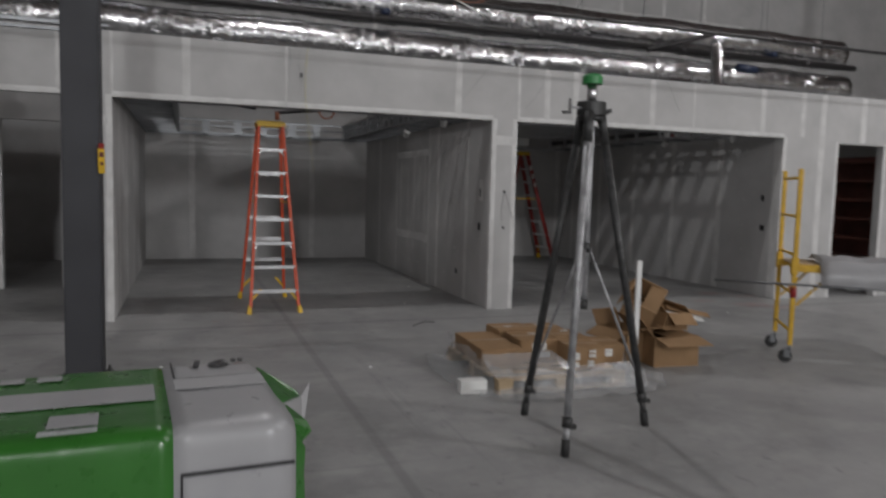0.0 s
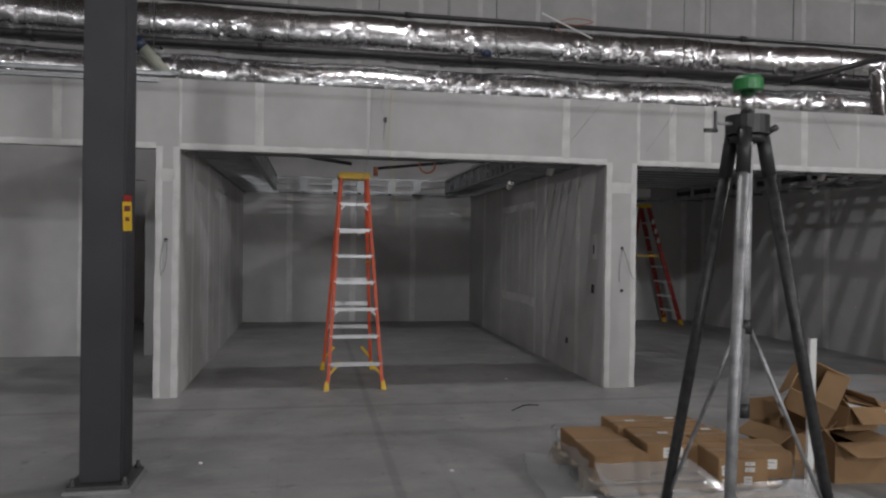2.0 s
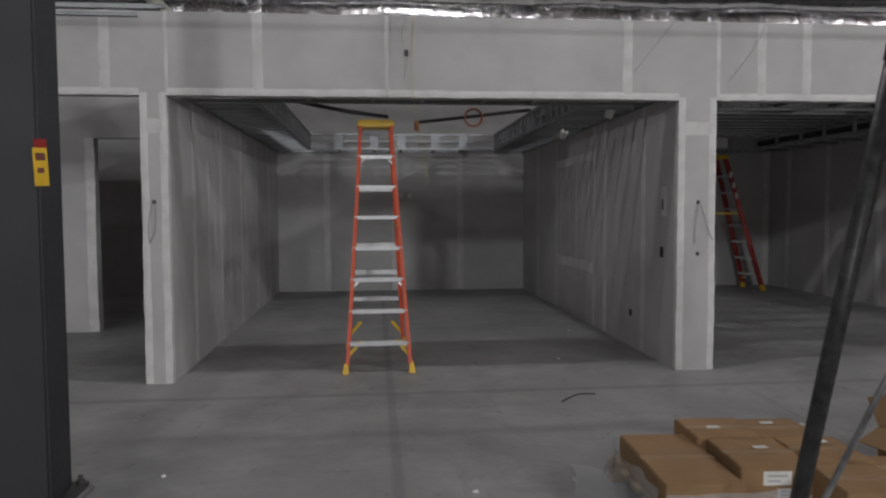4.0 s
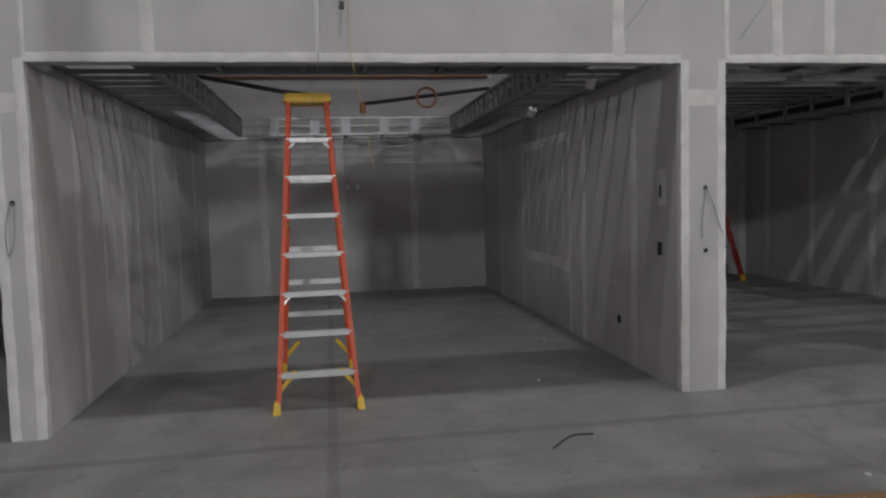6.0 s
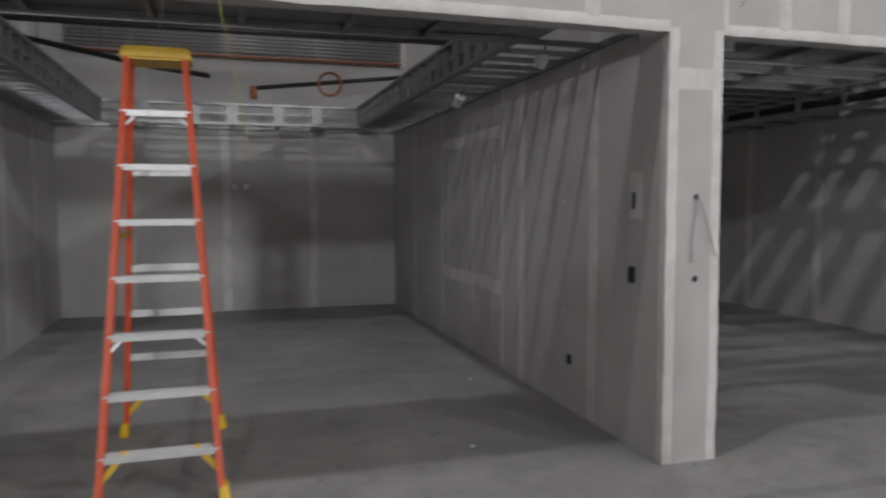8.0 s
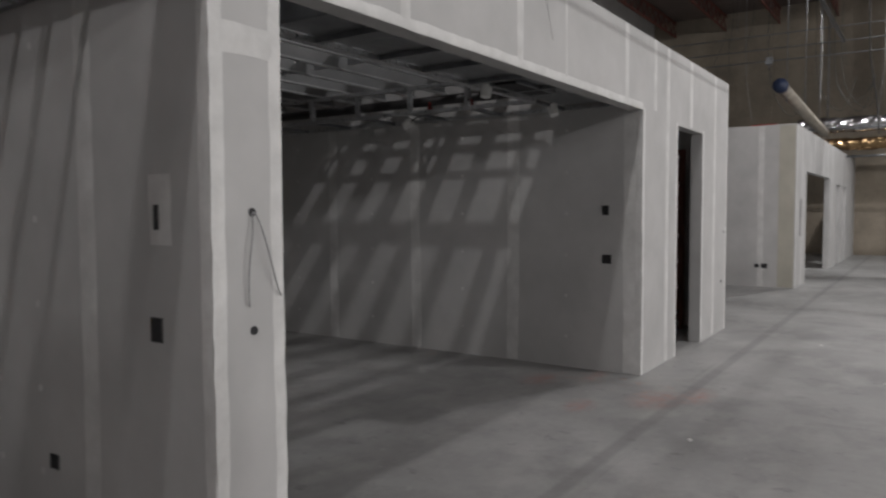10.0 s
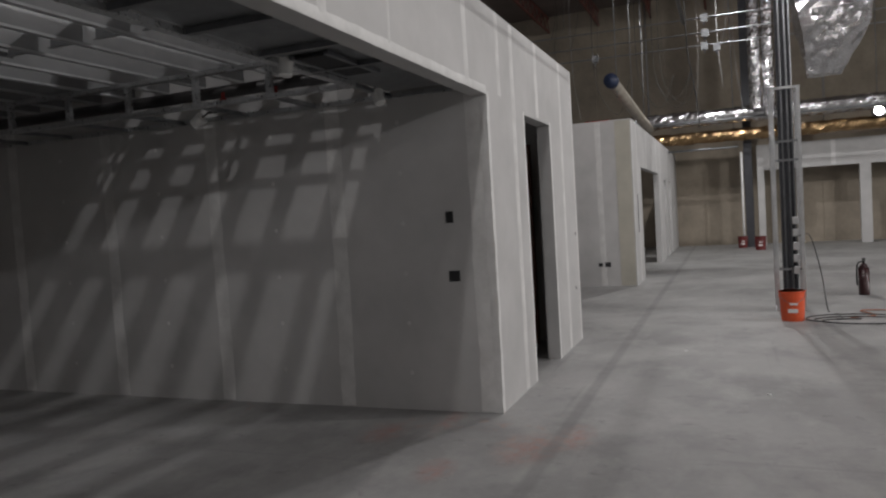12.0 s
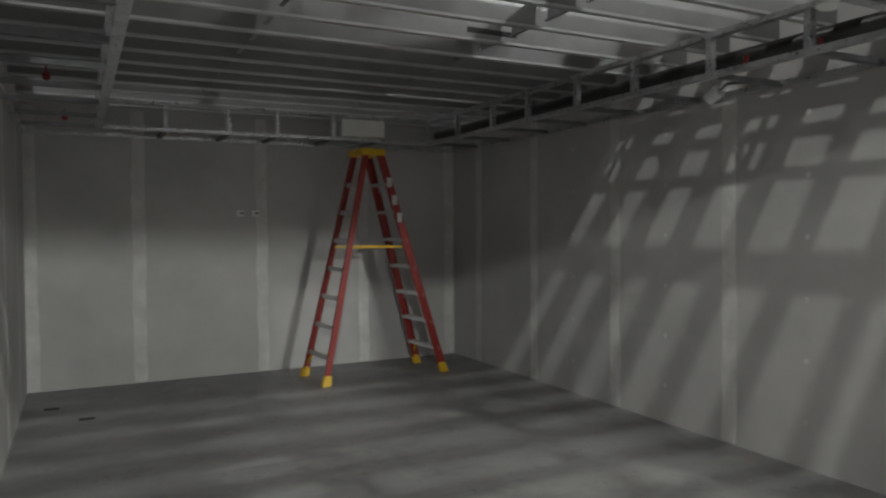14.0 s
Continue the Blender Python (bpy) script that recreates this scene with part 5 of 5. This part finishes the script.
        boxes("white_square", [(-0.74, -0.6, -0.44, -0.28, top + 0.0035, top + 0.005)], WHITEBAG, b)
        boxes("white_square", [(-1.06, -0.9, -0.44, -0.28, top + 0.0035, top + 0.005)], WHITEBAG, b)
        for x0, x1 in ((-0.76, -0.6), (-1.08, -0.9)):
            for k in range(3):
                boxes("print_line", [(x0, x1, -0.475 - 0.022 * k, -0.467 - 0.022 * k, top + 0.002, top + 0.0035)], GREYINK, b)
        for k in range(5):
            boxes("print_line", [(-1.3 + 0.12 * k, -1.22 + 0.12 * k, 0.32, 0.4, top + 0.0035, top + 0.005)], WHITEBAG, b)
        boxes("white_panel", [(-1.4, -0.62, -hy - 0.008, -hy - 0.004, 0.05, 0.23)], WHITEBAG, b, "white printed panel")
        for d in ((-1.2, -0.68, -hy - 0.0105, -hy - 0.0085, 0.195, 0.2), (-1.3, -0.75, -hy - 0.0105, -hy - 0.0085, 0.15, 0.156)):
            boxes("print_line", [d], GREYINK, b)
    return b


SIZE = Matrix.Diagonal((0.64, 0.48, 0.955, 1))
insulation_bag(pose(-3.54, -6.8, 0) @ SIZE, False, "green and white film-wrapped insulation bale lying under two others")
insulation_bag(pose(-3.55, -6.79, 0.36) @ SIZE, False, "green and white film-wrapped insulation bale lying between two others")
insulation_bag(pose(-3.495, -6.805, 0.72, 0, 0, 4) @ SIZE, True, "green and white film-wrapped insulation bale marked 16 on a stack")

# small leftovers on the slab
st = thing("steel_track", pose(-3.7, -3.56, 0, 0, 0, 3), "short dark steel track lying on the concrete", "steel track")
boxes("web", [(-0.34, 0.34, -0.03, 0.03, 0, 0.004)], GALV, st)
boxes("flange", [(-0.34, 0.34, 0.026, 0.03, 0.004, 0.03), (-0.34, 0.34, -0.03, -0.026, 0.004, 0.03)], PLATE, st)
cable("wire_scrap", [(-1.3, -0.93, 0.004), (-1.2, -0.82, 0.005), (-1.12, -0.76, 0.012), (-0.98, -0.74, 0.004)], 0.005, BLACKP, "dark bent wire scrap on the concrete")
rs = random.Random(12)
for x, y in ((-0.93, 0.62), (0.17, -1.68), (-3.9, -2.2), (-4.35, -3.05), (-2.2, -2.6), (5.6, -1.9), (3.1, -0.9), (7.3, -1.2), (-0.4, 2.2), (6.2, -3.0)):
    chip = thing("plaster_chip", pose(x, y, 0, 0, 0, rs.uniform(0, 180)), "small white plaster chip on the concrete", "debris", "plaster chips")
    bm = bmesh.new()
    vs = bm_box(bm, -0.016, 0.016, -0.01, 0.01, 0, 0.008)
    for v in vs[4:]:
        v.co.x *= 0.6
    part("chip", bm, WHITEP, chip)
for x, y in ((0.35, 6.0), (0.62, 5.5)):
    sc = thing("dark_scrap", pose(x, y, 0), "dark scrap lying near the wall", "debris", "dark scraps")
    boxes("scrap", [(-0.06, 0.06, -0.02, 0.02, 0, 0.012)], BLACKP, sc, bevel=0.004)

# the rack seen through the narrow doorway
rack = thing("storage_rack", pose(7.42, 1.3, 0), "dark red steel storage rack inside the small store", "rack")
for y in (-0.85, 0.85):
    for x in (-0.2, 0.2):
        boxes("rack_post", [(x - 0.025, x + 0.025, y - 0.025, y + 0.025, 0, 2.3)], RUSTRED, rack)
for k in range(7):
    boxes("shelf", [(-0.23, 0.23, -0.83, 0.83, 0.2 + 0.33 * k, 0.24 + 0.33 * k)], RUSTRED, rack)
boxes("back_sheet", [(0.23, 0.24, -0.85, 0.85, 0.1, 2.3)], RUSTRED, rack)

# ---- the hall beyond ----


def bucket(x, y, material, label, r=0.15, h=0.37):
    b = thing("bucket", pose(x, y, 0), label, "bucket", "buckets")
    bm = bmesh.new()
    bm_tube(bm, [(0, 0, 0), (0, 0, h)], r * 0.87, 24, r_end=r)
    part("pail", bm, material, b, smooth=False)
    for z in (h * 0.8, h - 0.012):
        tubes("rim", [[(0, 0, z), (0, 0, z + 0.012)]], r * 1.04, material, b, seg=24)
    boxes("paper_label", [(-r * 0.99 - 0.004, -r * 0.99 + 0.02, -0.05, 0.06, h * 0.3, h * 0.42), (-r * 0.99 - 0.004, -r * 0.99 + 0.02, -0.05, 0.04, h * 0.55, h * 0.62)], WHITEP, b, "white label print")
    cu = [(0.02, r * 1.02 * math.cos(a * math.pi / 10), h - 0.02 - 0.12 * math.sin(a * math.pi / 10)) for a in range(11)]
    tubes("bail", [[(-r * 0.9, p[1] * 0.9, p[2]) for p in cu]], 0.003, GALV, b, seg=6)
    return b


bucket(9.36, -2.35, BUCKET, "orange plastic bucket standing at the framed column")
bucket(22.8, -2.5, REDFAR, "red plastic bucket by the far column", 0.16, 0.4)
bucket(24.0, -2.04, REDFAR, "red plastic bucket by the far column", 0.15, 0.36)


def framed_column():
    f = thing("framed_column", pose(10.3, -2.4, 0), "dark steel column boxed in with galvanised studs", "column")
    boxes("steel_core", [(-0.1, 0.1, -0.08, 0.08, 0, 8.6)], POSTM, f, bevel=0.01)
    for x in (-0.2, 0.2):
        for y in (-0.16, 0.16):
            bm = bmesh.new()
            bm_box(bm, x - 0.002, x + 0.002, y - 0.022, y + 0.022, 0, 2.98)
            bm_box(bm, x + 0.002, x + 0.032, y - 0.022, y - 0.02, 0, 2.98)
            bm_box(bm, x + 0.002, x + 0.032, y + 0.02, y + 0.022, 0, 2.98)
            part("stud", bm, LITGALV, f)
    for z in (0.0, 2.95):
        boxes("track", [(-0.21, 0.24, -0.186, -0.136, z, z + 0.03), (-0.21, 0.24, 0.136, 0.186, z, z + 0.03), (-0.21, -0.17, -0.134, 0.134, z, z + 0.03)], LITGALV, f)
    for y in (-0.085, -0.03, 0.04):
        tubes("conduit", [[(-0.14, y, 0.3), (-0.14, y, 5.2 + y)]], 0.012, GALV, f, seg=8)
    for z in (0.55, 2.0, 2.25):
        boxes("cross_brace", [(-0.17, -0.155, -0.15, 0.15, z, z + 0.03)], GALV, f)
    for z in (0.5, 0.66, 0.82, 1.0, 1.16):
        boxes("switch_box", [(-0.2, -0.15, -0.11, -0.04, z, z + 0.1)], LITGALV, f, bevel=0.004)
    tubes("lead", [curve_pts([(-0.18, -0.1, 1.0), (-0.2, -0.24, 1.0), (-0.2, -0.36, 0.5), (-0.25, -0.42, 0.02), (-0.5, -0.5, 0.012), (-0.9, -0.5, 0.012)])], 0.007, BLACKP, f, "dark extension lead", 6)


framed_column()
cable("extension_lead", [(9.2 + 0.18 * math.cos(a * 0.9) * (1 + 0.08 * a), -3.1 + 0.42 * math.sin(a * 0.9) * (1 + 0.03 * a), 0.012 + 0.002 * a) for a in range(18)], 0.008, BLACKP, "dark extension lead heaped on the concrete")
cable("extension_lead", [(9.5, -3.0, 0.01), (9.7, -3.3, 0.01), (10.1, -3.2, 0.01), (10.2, -3.6, 0.01), (10.8, -3.9, 0.01)], 0.008, COPPER, "red-brown extension lead trailing over the concrete")


def extinguisher():
    e = thing("fire_extinguisher", pose(11.8, -3.5, 0), "dark red fire extinguisher standing on the concrete", "fire extinguisher")
    bm = bmesh.new()
    bm_tube(bm, [(0, 0, 0), (0, 0, 0.02), (0, 0, 0.4)], 0.075, 20)
    bm_tube(bm, [(0, 0, 0.4), (0, 0, 0.44), (0, 0, 0.47)], 0.075, 20, r_end=0.025)
    part("cylinder", bm, mat("dark_red_enamel", (0.03, 0.007, 0.009), rough=0.3, var=0.15, bump=0), e, smooth=True)
    tubes("valve", [[(0, 0, 0.46), (0, 0, 0.54)]], 0.02, BLACKP, e)
    boxes("lever", [(-0.11, 0.02, -0.012, 0.012, 0.54, 0.555), (-0.1, 0.0, -0.01, 0.01, 0.515, 0.525)], BLACKP, e)
    tubes("hose", [curve_pts([(0, 0.02, 0.5), (0, 0.08, 0.46), (0, 0.095, 0.3), (0, 0.09, 0.14)])], 0.011, BLACKP, e, seg=8)


extinguisher()
fc = thing("steel_column", pose(24.3, -2.28, 0), "dark slender steel column at the far end", "column")
boxes("shaft", [(-0.12, 0.12, -0.12, 0.12, 0, 8.6)], POSTM, fc, bevel=0.01)
tubes("drain_pipe", [[(-0.2, 0.19, 0), (-0.2, 0.19, 3.0)]], 0.035, WHITEP, fc, "white drain pipe beside the column")

for z in (5.2, 5.5, 5.85):
    c = tagged(tubes("conduit", [[(18, 6.82, z + 0.08), (18, -14, z - 0.04)]], 0.014, GALV, seg=8), "pale conduit run high across the hall", "conduit", "high conduits")
for x, y, z in ((17.96, -1.29, 5.82), (17.96, -1.3, 5.46), (17.96, -1.28, 5.16), (17.96, 1.3, 5.2), (17.96, -1.55, 5.1)):
    jb = thing("junction_box", pose(x + 0.04, y, z + 0.05), "square galvanised junction box on the high conduits", "junction box", "junction boxes")
    boxes("box", [(-0.05, 0.03, -0.08, 0.08, -0.09, 0.09)], GALV, jb, bevel=0.008)
    tubes("nipple", [[(0, 0, -0.1), (0, 0, -0.16)]], 0.02, GALV, jb)
wp = tagged(tubes("round_duct", [[(14, 0.37, 3.98), (17, 0.32, 3.77), (20, 0.26, 3.57)]], 0.12, DULLWRAP, seg=16), "dull tan-grey round duct with a blue film end", "duct")
for hx in (14.4, 16.9, 19.4):
    tubes("hanger_rod", [[(hx, 0.32, 3.7), (hx, 0.32, 8.6)]], 0.01, GALV, wp, seg=6)
tubes("blue_end", [[(13.93, 0.372, 3.985), (14.08, 0.368, 3.975)]], 0.142, BLUEP, wp, "blue film over the duct end", 16)


def cross_duct(name, x, z, r, y0, y1, material, label):
    d = thing(name, pose(x, 0, z), label, "duct", "far ducts")
    rnd = random.Random(int(z * 100))
    bm = bmesh.new()
    n, seg = int((y1 - y0) / 0.11), 14
    rings = []
    for i in range(n + 1):
        y = y0 + (y1 - y0) * i / n
        rings.append([bm.verts.new((r * (1 + rnd.uniform(-0.09, 0.09)) * math.cos(2 * math.pi * k / seg), y, r * (1 + rnd.uniform(-0.09, 0.09)) * math.sin(2 * math.pi * k / seg))) for k in range(seg)])
    for u, v in zip(rings, rings[1:]):
        for k in range(seg):
            bm.faces.new((u[k], u[(k + 1) % seg], v[(k + 1) % seg], v[k]))
    part("jacket", bm, material, d)
    y = y0 + 0.6
    while y < y1:
        tubes("hanger_rod", [[(0, y, r), (0, y, 8.6 - z)]], 0.012, GALV, d, seg=6)
        y += 2.5


cross_duct("foil_duct", 23.6, 4.12, 0.24, -15, 1.4, FOILCRUSH, "silver foil duct hung across the far end")
cross_duct("amber_duct", 23.9, 3.54, 0.19, -15, 1.4, FOILWARM, "amber foil duct hung across the far end")
for y, zb in ((-2.5, 4.1), (-2.86, 3.9)):
    v = thing("riser_duct", pose(22.4, y, zb), "vertical crumpled foil riser duct at the far end", "duct", "riser ducts")
    rnd = random.Random(int(-y * 100))
    bm = bmesh.new()
    rings = []
    for i in range(40):
        z = (8.6 - zb) * i / 39
        rings.append([bm.verts.new((0.165 * (1 + rnd.uniform(-0.12, 0.12)) * math.cos(k * math.pi / 8), 0.165 * (1 + rnd.uniform(-0.12, 0.12)) * math.sin(k * math.pi / 8), z)) for k in range(16)])
    for a, b in zip(rings, rings[1:]):
        for k in range(16):
            bm.faces.new((a[k], a[(k + 1) % 16], b[(k + 1) % 16], b[k]))
    part("jacket", bm, FOILCRUSH, v)
    tubes("hanger_rod", [[(0.25, 0, -0.2), (0.25, 0, 8.6 - zb)]], 0.012, GALV, v, seg=6)


def foil_hopper():
    """A foil-faced duct drop that narrows downwards, its faces dented."""
    big = thing("duct_hopper", pose(14.2, -3.35, 3.67), "dented foil-faced duct drop tapering down under the roof", "duct")
    rnd = random.Random(9)
    bm = bmesh.new()
    rings = []
    for i in range(15):
        z = 1.9 * i / 14
        u = min(1.0, z / 0.75)
        y0, y1, dx = 0.27 + 0.12 * u + 0.16 * max(0, z - 0.75), -0.27 - 0.42 * u - 0.1 * max(0, z - 0.75), 0.16 + 0.3 * u
        ring = []
        for (ax, ay), (bx, by) in (((-dx, y0), (-dx, y1)), ((-dx, y1), (dx, y1)), ((dx, y1), (dx, y0)), ((dx, y0), (-dx, y0))):
            for k in range(6):
                f = k / 6
                ring.append(bm.verts.new((ax + (bx - ax) * f + rnd.uniform(-0.022, 0.022), ay + (by - ay) * f + rnd.uniform(-0.015, 0.015), z + rnd.uniform(-0.02, 0.02))))
        rings.append(ring)
    for u, v in zip(rings, rings[1:]):
        for k in range(24):
            bm.faces.new((u[k], u[(k + 1) % 24], v[(k + 1) % 24], v[k]))
    bm.faces.new(rings[0])
    bm.faces.new(rings[-1])
    part("jacket", bm, FOIL, big)
    for x in (-0.3, 0.3):
        for y in (-0.5, 0.3):
            tubes("hanger_rod", [[(x, y, 1.88), (x, y, 4.93)]], 0.012, GALV, big, seg=6)


foil_hopper()
cable("hanging_cable", [(18, -0.8, 8.6), (18, -0.88, 5.4), (18, -0.95, 4.7), (18, -1.05, 4.0), (18, -1.1, 3.3)], 0.016, BLACKP, "dark cable drop with tied joints hanging in the hall")
cable("hanging_cable", [(20, 0.4, 8.6), (20, 0.35, 6.0), (20, 0.38, 4.4)], 0.007, WIRE, "thin pale cable hanging in the hall")
cable("hanging_cable", [(20, -1.6, 8.6), (20, -1.55, 6.0), (20, -1.65, 4.5)], 0.007, WIRE, "thin pale cable hanging in the hall")
rw = random.Random(31)
for k in range(16):
    hx, hy, hz = rw.uniform(17, 22.3), rw.uniform(-2.2, 3.2), rw.uniform(3.9, 6.2)
    cable("hanging_wire", [(hx, hy, 8.6), (hx + rw.uniform(-0.1, 0.1), hy + rw.uniform(-0.12, 0.12), hz + (8.6 - hz) * 0.6), (hx, hy + rw.uniform(-0.2, 0.2), hz + (8.6 - hz) * 0.3), (hx, hy + rw.uniform(-0.25, 0.25), hz)],
          rw.choice((0.003, 0.004, 0.006)), rw.choice((WIRE, BLACKP, WIRE)), "thin wire hanging loose from the roof")
for k in range(5):
    hy = rw.uniform(-2.5, 1.5)
    cable("loose_cable", [(21.5, hy, 5.2), (21.5, hy + 0.3, 4.5 + rw.uniform(-0.3, 0.3)), (21.5, hy + 0.7, 4.6), (21.5, hy + 1.0, 5.6), (21.5, hy + 1.0, 8.6)], 0.007, BLACKP, "dark loose cable looping down from the roof")
for y0, y1, z in ((-9, 6.82, 3.95), (-2.0, 0.1, 3.1)):
    tagged(tubes("sprinkler_line", [[(22.9, y0, z), (22.9, y1, z)]], 0.035, GALV, seg=8), "galvanised line below the far ducts", "pipe", "far pipes")
wl = thing("high_bay_lamp", pose(23.4, -5.75, 3.82), "glaring round work lamp hung before the far end wall", "lamp")
bm = bmesh.new()
bm_tube(bm, [(0.02, 0, 0), (0.22, 0, 0.06)], 0.2, 20, r_end=0.09)
part("housing", bm, PLATE, wl, smooth=True)
bm = bmesh.new()
bm_tube(bm, [(-0.01, 0, 0), (0.02, 0, 0)], 0.12, 20)
part("lens", bm, LAMPGLOW, wl, "glowing white lens")
tubes("stem", [[(0.2, 0, 0.06), (0.2, 0, 4.78)]], 0.012, GALV, wl, seg=6)
rb = thing("red_tarp", pose(14.9, 0.75, 3.18), "folded red tarp on top of the partition block", "tarp")
bm = bmesh.new()
for k in range(4):
    bm_box(bm, -0.5 + 0.02 * k, 0.5 - 0.03 * k, -0.3 + 0.02 * k, 0.25, 0.03 * k, 0.03 * k + 0.027)
part("folds", bm, REDP, rb, bevel=0.005)
